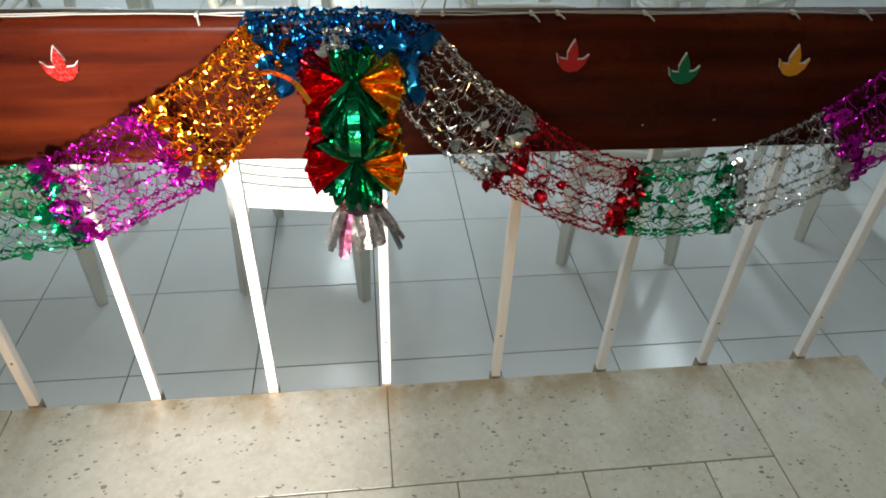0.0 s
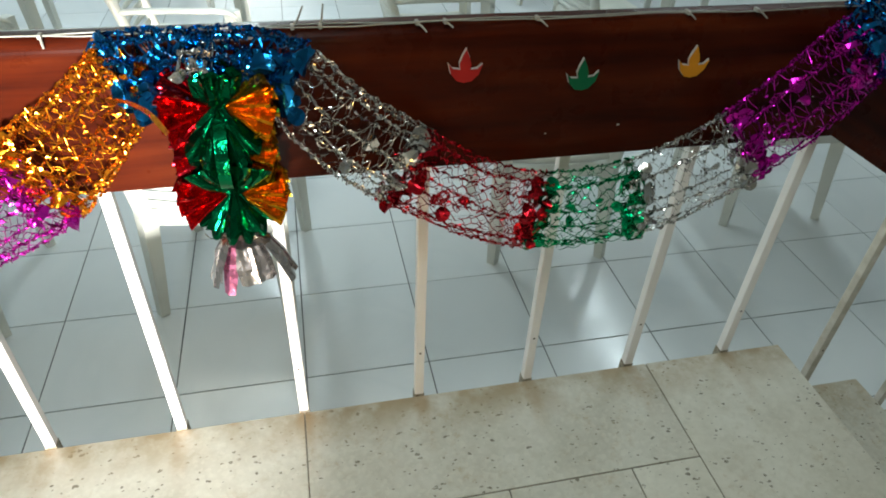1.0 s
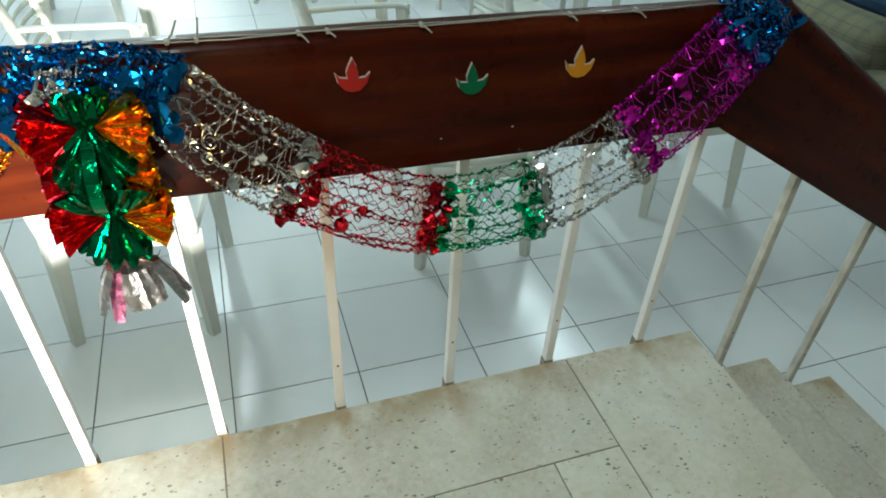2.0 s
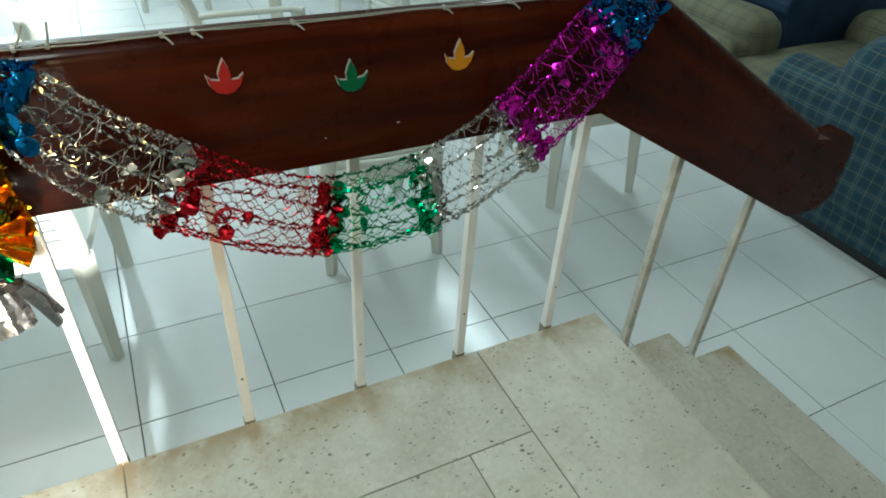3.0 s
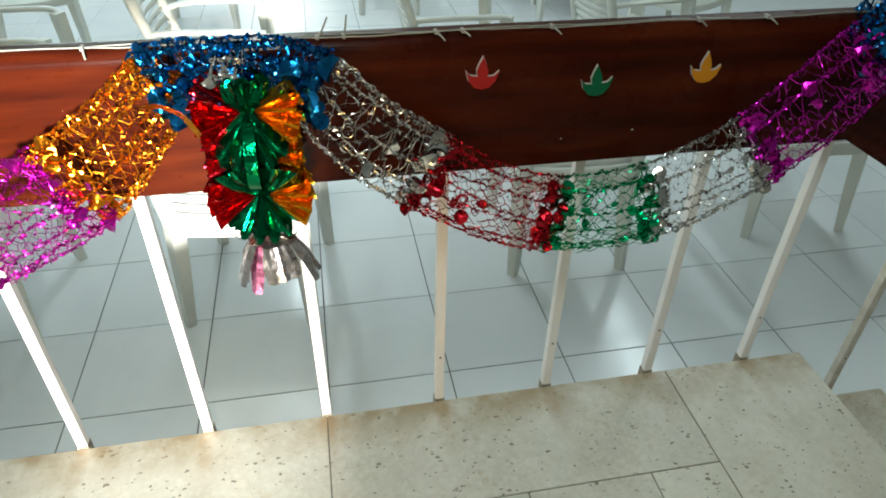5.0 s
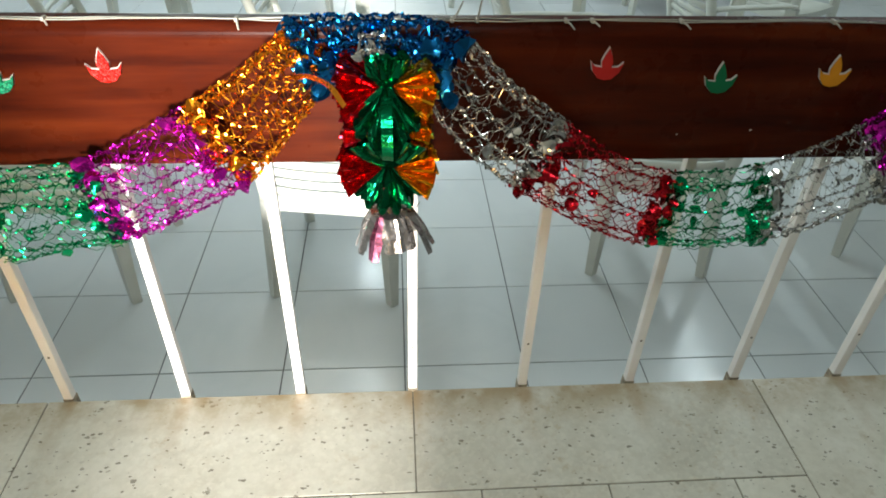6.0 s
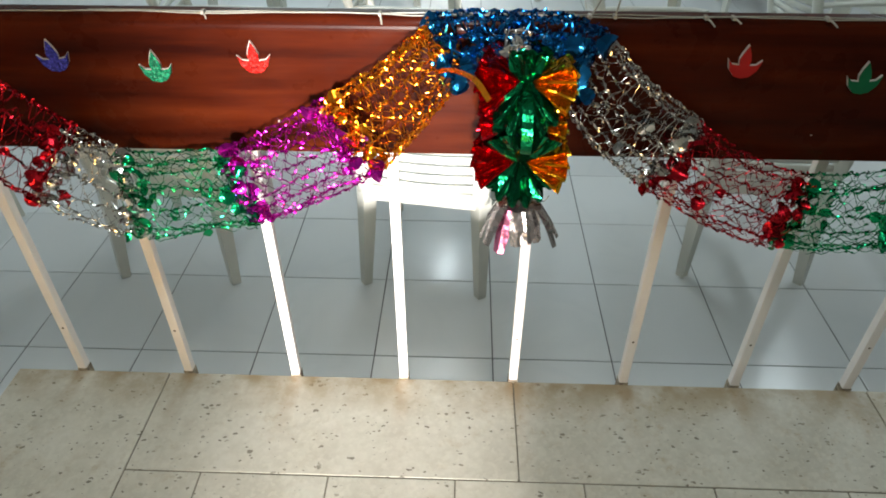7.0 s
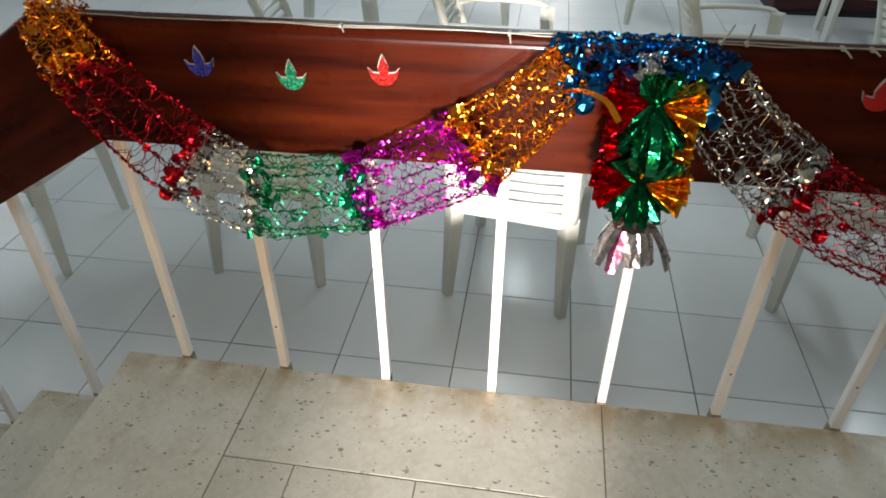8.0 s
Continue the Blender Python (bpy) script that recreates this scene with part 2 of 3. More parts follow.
wall_with_opening("wall_north", "x", Y1, X0, X1, FLOOR - 0.1, TOP, -3.0, 1.0, 0.85, 2.35, 0.2)
wall_with_opening("wall_south", "x", Y0, X0, X1, FLOOR - 0.1, TOP, -0.58, 0.05, 0.0, 2.1, -0.2, dim_wall)
# unseen block added behind the camera to cut off the sun right of the lantern
structure("pier", box((-0.015, -3.2, FLOOR), (0.36, -1.75, TOP), 0.01), dim_wall, "unseen brown block added to cut the right edge of the sun patch", "pier")
wall_with_opening("wall_west", "y", X0, Y0, Y1, FLOOR - 0.1, TOP, 1.0, 4.0, 0.8, 2.2, -0.2)
structure("wall_east", box((X1, Y0, FLOOR - 0.1), (X1 + 0.2, Y1, TOP)), plaster, "plain off-white plastered wall", "wall")
structure("ceiling", box((X0 - 0.2, Y0 - 0.2, TOP), (X1 + 0.2, Y1 + 0.2, TOP + 0.15)), plaster, "plain white ceiling", "ceiling")

# floor bed with the tiles laid on it
floor = structure("floor", box((X0, Y0, FLOOR - 0.12), (X1, Y1, FLOOR - 0.003)), grout, "white glazed floor tiles with thin dark joints", "floor")

# ---------------------------------------------------------------- landing and steps
EDGE = 0.0            # far edge of the landing
LX = 1.15             # half width of the landing
GO = 0.313            # going of a step
STEPZ = (-0.186, -0.360)
landing = structure("landing", box((-LX + 0.004, Y0, FLOOR), (LX - 0.004, EDGE - 0.004, -0.0022)), joint, "raised landing of worn cream stone slabs", "landing")


def slab(x0, x1, y0, y1, z, parent, thick=0.03):
    return part("slab", box((x0, y0, z - thick), (x1, y1, z), 0.0014), stone, parent)


J = 0.0014
for a, b in ((-0.793, 0.0), (0.0, 0.793)):
    slab(a + J, b - J, -0.258 + J, EDGE, 0.0, landing, 0.035)
for s_ in (-1, 1):
    lo, hi = sorted((s_ * 0.793, s_ * LX))
    slab(lo + J, hi - J, -0.60 + J, EDGE, 0.0, landing, 0.035)
    for k in range(5):
        y1 = -0.60 - 0.52 * k
        slab(lo + J, hi - J, max(y1 - 0.52, Y0) + J, y1 - J, 0.0, landing, 0.035)
cut = [-0.793, -0.637, -0.380, -0.127, 0.127, 0.381, 0.640, 0.793]
for r in range(11):
    y1 = -0.258 - 0.258 * r
    xs = cut if r % 2 == 0 else [-0.793, -0.51, -0.255, 0.0, 0.256, 0.512, 0.793]
    for a, b in zip(xs, xs[1:]):
        slab(a + J, b - J, max(y1 - 0.258, Y0) + J, y1 - J, 0.0, landing)

for s_, nm in ((1, "steps_east"), (-1, "steps_west")):
    bm = bmesh.new()
    for k, z in enumerate(STEPZ):
        lo, hi = sorted((s_ * (LX + GO * k - 0.002), s_ * (LX + GO * (k + 1) - 0.012)))
        add_box(bm, (lo, Y0, FLOOR), (hi, EDGE - 0.004, z - 0.03))
    st = structure(nm, bm, joint, "cream stone steps going down from the landing", "steps")
    for k, z in enumerate(STEPZ):
        for y1, y0 in ((EDGE, -0.75), (-0.75, -1.6), (-1.6, Y0)):
            lo, hi = sorted((s_ * (LX + GO * k + 0.001), s_ * (LX + GO * (k + 1))))
            part("tread", box((lo, y0 + J, z - 0.03), (hi, y1 - J, z), 0.006), stone, st)

# ---------------------------------------------------------------- the railing
railing = thing("railing", "mahogany board railing on cream-painted square bars", "railing")
ZB, ZT = 0.609, 0.838
BF, BB = -0.036, 0.022


def board(points, top):
    """A board with a wide rounded nosing along its top edge and a small one below; top: the corners of the top edge."""
    bm = prism(points, BF, BB)
    n = len(points)

    def on(e, ids):
        return all(any(abs(v.co.x - points[k][0]) < 1e-5 and abs(v.co.z - points[k][1]) < 1e-5 for k in ids) for v in e.verts) and abs(e.verts[0].co.y - e.verts[1].co.y) < 1e-6

    bmesh.ops.bevel(bm, geom=[e for e in bm.edges if on(e, top)], offset=0.022, segments=9, profile=0.5, affect="EDGES")
    return bm


part("board", board([(-0.993, ZB), (0.993, ZB), (1.076, ZT), (-1.076, ZT)], (2, 3)), wood, railing, "dark red lacquered wooden board")
for s_ in (-1, 1):
    pts = [(0.9935, ZB), (1.728, 0.184), (1.85, 0.180), (1.892, 0.218), (1.890, 0.35), (1.875, 0.398), (1.832, 0.421), (1.775, 0.412), (1.728, 0.441), (1.0765, ZT)]
    turn = Matrix.Rotation(radians(30 * s_), 4, "Y")
    bm = board([(s_ * x, z) for x, z in pts], (8, 9))
    bmesh.ops.transform(bm, matrix=turn.inverted(), verts=bm.verts)
    part("sloping_board", bm, wood, railing, "sloping end of the lacquered board").matrix_basis = turn
HB = 0.0098
BAR_Y = 0.0108


dull = Mat("dull_cream_paint", rough=0.55)
dull.link(dull.ramp(dull.noise(22, 5), [(0.3, (0.46, 0.41, 0.32)), (0.65, (0.66, 0.61, 0.53))]), "Base Color")
dull.bump(dull.noise(70, 3), 0.25, 0.002)


def baluster(x, z0, z1, mat=paint):
    y = BAR_Y
    ob = part("bar", box((x - HB, y - HB, z0 - 0.03), (x + HB, y + HB, z1), 0.002), mat, railing)
    part("foot", box((x - HB - 0.0012, y - HB - 0.0008, z0 - 0.032), (x + HB + 0.0012, y + HB + 0.0012, z0 + 0.0055), 0.001), foot_mat, ob, "rusty metal foot")
    bm = bmesh.new()
    bmesh.ops.create_icosphere(bm, subdivisions=1, radius=0.0030, matrix=Matrix.Translation((x, y - HB, z0 + 0.135)) @ Matrix.Diagonal((1, 0.4, 1, 1)))
    part("screw", bm, chip, ob, "small dark screw head")


for i in range(9):
    baluster((i - 4) * 0.25, 0.0, ZB + 0.01)
for s_ in (-1, 1):
    for x, k in ((1.300, 0), (1.617, 1)):
        baluster(s_ * x, STEPZ[k], ZB + 0.012 - (x - 0.993) * 0.578, dull if s_ > 0 else paint)

speck_mat = Mat("pale_speck", (0.38, 0.33, 0.28), 0.5)
# tiny pale specks on the front of the board
for x, z, r in ((0.565, 0.662, 0.0024), (0.862, 0.66, 0.0020), (-0.43, 0.665, 0.0020), (0.44, 0.655, 0.0018), (0.92, 0.69, 0.0018)):
    bm = bmesh.new()
    bmesh.ops.create_icosphere(bm, subdivisions=1, radius=r, matrix=Matrix.Translation((x, BF, z)) @ Matrix.Diagonal((1.2, 0.25, 0.8, 1)))
    part("board_speck", bm, speck_mat, railing, "small pale speck on the board")

# ---------------------------------------------------------------- foil garlands


def foil(name, color, rough=0.14):
    f = Mat(name, color, rough, 0.97)
    cr = f.noise(70, 3, f.t.nodes.new("ShaderNodeNewGeometry").outputs["Position"])
    f.link(f.ramp(cr, [(0.3, g(rough * 0.5)), (0.7, g(rough * 1.5))]), "Roughness")
    f.bump(cr, 0.35, 0.004)
    return f


FOIL = {
    "gold": foil("gold_foil", (0.72, 0.25, 0.012), 0.13),
    "red": foil("red_foil", (0.42, 0.010, 0.020), 0.2),
    "bright_red": foil("bright_red_foil", (0.46, 0.004, 0.008), 0.10),
    "yellow": foil("yellow_foil", (0.66, 0.33, 0.014), 0.10),
    "silver": foil("silver_foil", (0.52, 0.51, 0.49), 0.08),
    "green": foil("green_foil", (0.008, 0.32, 0.125)),
    "magenta": foil("magenta_foil", (0.50, 0.012, 0.38)),
    "deep_green": foil("deep_green_foil", (0.002, 0.095, 0.035), 0.10),
    "blue": foil("blue_foil", (0.010, 0.12, 0.32), 0.11),
    "mid_green": foil("mid_green_foil", (0.003, 0.115, 0.042), 0.13),
    "dull_silver": foil("dull_silver_foil", (0.44, 0.40, 0.385), 0.24),
    "pink": foil("pink_foil", (0.72, 0.22, 0.38), 0.25),
}
rng = random.Random(7)


def ribbon(bm, pts, width, twist0, twist1, wob=0.0, bead=0.0):
    """A thin foil strip along pts that turns about its own line."""
    n = len(pts)
    last = None
    for i, p in enumerate(pts):
        d = (pts[min(i + 1, n - 1)] - pts[max(i - 1, 0)]).normalized()
        s = d.cross(Vector((0, 1, 0)))
        s = s.normalized() if s.length > 1e-3 else Vector((1, 0, 0))
        u = d.cross(s)
        a = twist0 + (twist1 - twist0) * i / max(n - 1, 1) + wob * rng.uniform(-1, 1)
        w = (s * math.cos(a) + u * math.sin(a)) * width * 0.5 * (1 - bead * abs(math.sin(i * 0.75 + twist0)))
        cur = (bm.verts.new(p - w), bm.verts.new(p + w))
        if last:
            bm.faces.new((last[0], last[1], cur[1], cur[0]))
        last = cur


def flap(bm, centre, size, normal, up=None):
    """A small foil petal: a cupped, rounded leaf of twelve corners."""
    nrm = Vector(normal).normalized()
    s = nrm.cross(up or Vector((rng.uniform(-1, 1), rng.uniform(-1, 1), rng.uniform(-1, 1)))).normalized()
    u = nrm.cross(s)
    bend, long = rng.uniform(-0.5, 0.5), rng.uniform(0.75, 1.15)
    rows = []
    for q in (0.5, 1.0):
        rows.append([bm.verts.new(centre + size * q * (s * math.cos(a) * long + u * math.sin(a) * 0.85) + nrm * size * q * (q * (bend * math.cos(2 * a) - 0.12) + rng.gauss(0, 0.10)))
                     for a in (2 * math.pi * k / 12 for k in range(12))])
    mid = bm.verts.new(centre + nrm * size * 0.05)
    for k in range(12):
        j = (k + 1) % 12
        bm.faces.new((mid, rows[0][k], rows[0][j]))
        bm.faces.new((rows[0][k], rows[1][k], rows[1][j], rows[0][j]))


def glint(bm, p, size):
    """A small folded scrap of foil, two facets at an angle."""
    a = Vector((rng.gauss(0, 1), rng.gauss(0, 1), rng.gauss(0, 1))).normalized()
    b = a.orthogonal().normalized()
    c0 = a.cross(b)
    v = [bm.verts.new(p + size * q) for q in (a, b * 0.6 + c0 * 0.3, -a, -b * 0.6 + c0 * 0.3)]
    bm.faces.new((v[0], v[1], v[2]))
    bm.faces.new((v[0], v[2], v[3]))


def net(bm, knots, depth, seams=6, between=3, cell=0.030, seam_w=0.006, thin_w=0.0022, glints=1.0, slack=1.0):
    """A foil net round a swag, knots of (x, y, z, half height): twisted chains along it, a stretched mesh of thin strands between them."""
    length = sum((Vector(a[:3]) - Vector(b[:3])).length for a, b in zip(knots, knots[1:]))
    n = max(int(length / 0.0032), 10)
    cen = spline([k[:3] for k in knots], n)
    hh = [v.x for v in spline([(k[3], 0, 0) for k in knots], n)]
    step = length / (n - 1)
    out = Vector((0, -1, 0))
    side = [(cen[min(i + 1, n - 1)] - cen[max(i - 1, 0)]).normalized().cross(out).normalized() for i in range(n)]
    seed = Vector((rng.uniform(0, 90), rng.uniform(0, 90), rng.uniform(0, 90)))
    base = [2 * math.pi * (k + rng.uniform(-0.14, 0.14)) / seams for k in range(seams)]
    base.append(base[0] + 2 * math.pi)

    def seam_angle(k, s):
        w = noise.noise(seed + Vector((s * 9, (k % seams) * 7.0, 0)))
        return base[k] + 0.22 * w

    for k in range(seams):
        pts = []
        for i in range(n):
            s = i * step
            a = seam_angle(k, s)
            p = cen[i] + side[i] * hh[i] * math.cos(a) + out * depth * math.sin(a)
            pts.append(p + Vector((rng.gauss(0, 0.0009), rng.gauss(0, 0.0009), rng.gauss(0, 0.0011) - 0.0015 * (1 - math.cos(s * 260)))))
        t0 = rng.uniform(0, 3.14)
        ribbon(bm, pts, seam_w, t0, t0 + length * rng.uniform(150, 240), 0.5, 0.75)
        ribbon(bm, [p + Vector((0, 0.0015, 0.0015)) for p in pts], seam_w * 0.6, t0 + 1.3, t0 + 1.3 - length * rng.uniform(120, 200), 0.5, 0.6)
        for _ in range(int(length / 0.006 * glints)):
            p = rng.choice(pts)
            glint(bm, p + Vector((rng.gauss(0, 0.0015), rng.gauss(0, 0.0015), rng.gauss(0, 0.0015))), rng.uniform(0.0022, 0.0048))
        # mesh from this chain to the next
        for m in range(between):
            pts = []
            ph = m * 0.5 + rng.uniform(-0.06, 0.06)
            for i in range(n):
                s = i * step
                wob = 0.55 * noise.noise(seed + Vector((s * 22, k * 5.0, 3.0)))
                f = (m + 0.5 + 0.62 * math.sin(2 * math.pi * (s / cell + ph + wob))) / between
                a0, a1 = seam_angle(k, s), seam_angle(k + 1, s)
                a = a0 + (a1 - a0) * f
                sag = math.sin(math.pi * min(max(f, 0), 1)) * slack * (0.16 + 0.34 * noise.noise(seed + Vector((s * 30, k * 3.0 + m, 8.0))))
                p = cen[i] + side[i] * hh[i] * math.cos(a) * (1 - sag) + out * depth * math.sin(a) * (1 - sag)
                p.z -= 0.006 * slack * math.sin(math.pi * min(max(f, 0), 1))
                pts.append(p + Vector((rng.gauss(0, 0.0006), rng.gauss(0, 0.0006), rng.gauss(0, 0.0006))))
            t0 = rng.uniform(0, 3.14)
            ribbon(bm, pts, thin_w, t0, t0 + length * rng.uniform(30, 70), 0.25, 0.2)
            for _ in range(int(length / 0.02 * glints)):
                glint(bm, rng.choice(pts), rng.uniform(0.002, 0.004))
    # wads of gathered mesh inside
    for _ in range(int(length / 0.05 * slack)):
        i = rng.randrange(n)
        c0 = cen[i] + side[i] * hh[i] * rng.uniform(-0.6, 0.6) + out * depth * rng.uniform(-0.2, 0.8)
        for q in range(4):
            r0, w0 = rng.uniform(0.006, 0.014), rng.uniform(0, 6.28)
            tilt = Vector((rng.uniform(-0.6, 0.6), rng.uniform(-0.6, 0.6), 1))
            ring = [c0 + r0 * Vector((0.8 * math.cos(a + w0), tilt.x * math.sin(a + w0), tilt.z * math.sin(a + w0))) for a in (2 * math.pi * j / 14 * 0.8 for j in range(15))]
            ribbon(bm, ring, thin_w * 1.4, w0, w0 + 2.5, 0.2)
    return bm


def lobe(centre, size, normal, color, parent):
    bm = bmesh.new()
    flap(bm, centre, size, normal)
    return part("foil_lobe", bm, FOIL[color], parent, smooth=True)


def joint_cluster(color, parent, x, y, z, half, lean, depth, count, size):
    """Foil lobes gathered where two colours meet, along a line across the swag."""
    for k in range(count):
        f = (k + 0.5) / count * 2 - 1
        a = radians(lean)
        p = Vector((x + f * half * math.cos(a), y - depth * math.sqrt(max(0, 1 - f * f)) * rng.uniform(0.2, 1.1), z + f * half * math.sin(a)))
        p += Vector((rng.gauss(0, 0.008), 0, rng.gauss(0, 0.005)))
        lobe(p, size * rng.uniform(0.6, 1.15), (rng.uniform(-0.9, 0.9), -1, rng.uniform(-0.5, 0.9)), color, parent)
    # open loops of folded strip
    for k in range(3):
        f = (k - 1) * 0.6
        a = radians(lean)
        c0 = Vector((x + f * half * math.cos(a), y - depth * 0.7, z + f * half * math.sin(a)))
        r0 = size * rng.uniform(1.0, 1.4)
        tilt = rng.uniform(-0.5, 0.5)
        pts = [c0 + Vector((r0 * math.cos(q), tilt * r0 * math.sin(q), r0 * 0.85 * math.sin(q))) for q in (2 * math.pi * i / 14 for i in range(15))]
        bm = bmesh.new()
        ribbon(bm, pts, 0.009, 1.0, 1.4, 0.25)
        part("foil_loop", bm, FOIL[color], parent)


# cell, chain width, strand width, glints, slack
STYLE = {"silver": (0.024, 0.0052, 0.0011, 1.3, 0.6), "gold": (0.016, 0.0054, 0.0017, 2.0, 0.8), "magenta": (0.022, 0.0058, 0.0016, 1.0, 0.9),
         "red": (0.025, 0.0060, 0.0018, 0.6, 0.8), "green": (0.027, 0.0060, 0.0018, 0.8, 0.8), "blue": (0.020, 0.008, 0.003, 1.5, 0.8)}


def swag(name, label, knots, cuts, y):
    """cuts: (colour, first x, last x) from end to end."""
    t_ = thing(name, label, "garland")
    kn = [(x, y, z, h) for x, z, h in knots]
    n = 60
    cen = spline([k[:3] for k in kn], n)
    hh = [v.x for v in spline([(k[3], 0, 0) for k in kn], n)]
    prev = None
    for color, a, b, seams, between in cuts:
        ks = [(*cen[i], hh[i]) for i in range(n) if a - 0.012 <= cen[i].x <= b + 0.012]
        ks = ks[::3] + ([ks[-1]] if (len(ks) - 1) % 3 else [])
        seg = part("foil_net", net(bmesh.new(), ks, 0.036, seams, between, *STYLE[color]), FOIL[color], t_, color + " foil net")
        if prev is not None:
            i = min(range(n), key=lambda q: abs(cen[q].x - a))
            d = cen[min(i + 1, n - 1)] - cen[max(i - 1, 0)]
            lean = math.degrees(math.atan2(d.z, d.x)) + 90
            for col, par in ((prev[0], prev[1]), (color, seg)):
                sh = 0.010 if col == color else -0.010
                joint_cluster(col, par, a + sh, y, cen[i].z + sh * d.z / max(abs(d.x), 1e-3), hh[i] * 0.95, lean, 0.036, 8, 0.0155)
        for _ in range(4 if color in ("silver", "gold", "magenta") else 9):
            q = rng.choice(range(len(ks)))
            k = ks[q]
            lobe(Vector((k[0] + rng.uniform(-0.02, 0.02), y - rng.uniform(-0.01, 0.04), k[2] + rng.uniform(-0.75, 0.75) * k[3])), rng.uniform(0.006, 0.015), (rng.uniform(-1, 1), -1, rng.uniform(-0.8, 0.8)), color, seg)
        prev = (color, seg)
    return t_


GY = -0.080
RIGHT = [(0.046, 0.795, 0.052), (0.101, 0.725, 0.062), (0.157, 0.675, 0.068), (0.204, 0.642, 0.070), (0.304, 0.578, 0.068), (0.417, 0.536, 0.073), (0.506, 0.530, 0.077),
         (0.599, 0.541, 0.080), (0.688, 0.578, 0.082), (0.777, 0.630, 0.083), (0.870, 0.712, 0.080), (0.933, 0.788, 0.074), (0.987, 0.855, 0.055)]
LEFT = [(-0.999, 0.858, 0.048), (-0.961, 0.768, 0.070), (-0.911, 0.700, 0.082), (-0.860, 0.645, 0.092), (-0.807, 0.600, 0.094), (-0.749, 0.562, 0.092), (-0.683, 0.541, 0.090), (-0.587, 0.552, 0.082),
        (-0.493, 0.564, 0.078), (-0.395, 0.610, 0.076), (-0.299, 0.665, 0.076), (-0.218, 0.738, 0.058), (-0.147, 0.812, 0.046)]
swag("foil_garland", "silver, red, green and purple foil net garland on the railing", RIGHT,
     (("silver", 0.04, 0.204, 10, 2), ("red", 0.204, 0.417, 7, 5), ("green", 0.417, 0.599, 7, 5), ("silver", 0.599, 0.777, 8, 3), ("magenta", 0.777, 0.933, 8, 2), ("blue", 0.933, 0.99, 8, 2)), GY)
swag("foil_garland", "gold, purple, green and red foil net garland on the railing", LEFT,
     (("gold", -1.0, -0.961, 8, 2), ("red", -0.961, -0.806, 8, 2), ("silver", -0.806, -0.688, 7, 3), ("green", -0.688, -0.493, 7, 5), ("magenta", -0.493, -0.298, 8, 4), ("gold", -0.298, -0.14, 10, 3)), GY)


def loose_bunch(name, label, color, knots, flaps, spread, size, seams=9, between=2):
    """A crumpled knot of foil laid over the top of the board."""
    t_ = thing(name, label, "garland")
    seg = part("foil_net", net(bmesh.new(), knots, 0.04, seams, between, 0.020, 0.009, 0.004, 2.0, 0.8), FOIL[color], t_)
    for _ in range(flaps):
        k = rng.choice(knots)
        p = Vector(k[:3]) + Vector((rng.gauss(0, spread), rng.uniform(-0.05, -0.005), rng.uniform(-1, 0.85) * k[3]))
        lobe(p, size * rng.uniform(0.5, 1.2), (rng.uniform(-1, 1), -0.8, rng.uniform(-0.6, 1)), color, t_)
    return t_


loose_bunch("foil_bunch", "crumpled bunch of blue foil over the middle of the railing", "blue",
            [(-0.158, -0.062, 0.800, 0.056), (-0.11, -0.085, 0.822, 0.044), (-0.05, -0.115, 0.838, 0.034), (0.005, -0.105, 0.828, 0.040), (0.045, -0.08, 0.796, 0.054)], 40, 0.014, 0.017)
loose_bunch("foil_bunch", "crumpled scrap of silver foil on the blue bunch", "silver",
            [(-0.072, -0.145, 0.850, 0.010), (-0.056, -0.15, 0.853, 0.012), (-0.040, -0.145, 0.850, 0.010)], 3, 0.006, 0.010, 4, 1)
hang = thing("foil_bunch", "large loose blue foil petals hanging beside the lantern", "garland")
for x, z, r, nx, nz in ((0.018, 0.795, 0.023, 0.5, 0.4), (0.036, 0.768, 0.020, -0.3, 0.2), (0.044, 0.806, 0.019, 0.6, -0.2), (0.008, 0.772, 0.017, -0.5, 0.6), (-0.135, 0.768, 0.019, -0.4, 0.5),
                        (-0.150, 0.798, 0.020, 0.3, 0.7), (-0.118, 0.792, 0.016, -0.2, -0.3), (-0.09, 0.815, 0.017, 0.5, 0.5), (0.03, 0.835, 0.016, 0.2, 0.9)):
    lobe(Vector((x, -0.12, z)), r * 0.85, (nx, -1, nz), "blue", hang)
loose_bunch("foil_bunch", "small bunch of blue foil at the corner of the railing", "blue",
            [(0.94, -0.06, 0.822, 0.05), (0.965, -0.06, 0.842, 0.05), (1.005, -0.05, 0.838, 0.045)], 16, 0.015, 0.012)
loose_bunch("foil_bunch", "small bunch of gold foil at the corner of the railing", "gold",
            [(-1.012, -0.05, 0.822, 0.040), (-0.985, -0.06, 0.848, 0.045), (-0.958, -0.06, 0.858, 0.035)], 5, 0.012, 0.009)

# hanging foil lantern
PX, PY = -0.039, -0.155
lantern = thing("foil_lantern", "hanging pleated foil lantern in green, red and gold", "decoration")


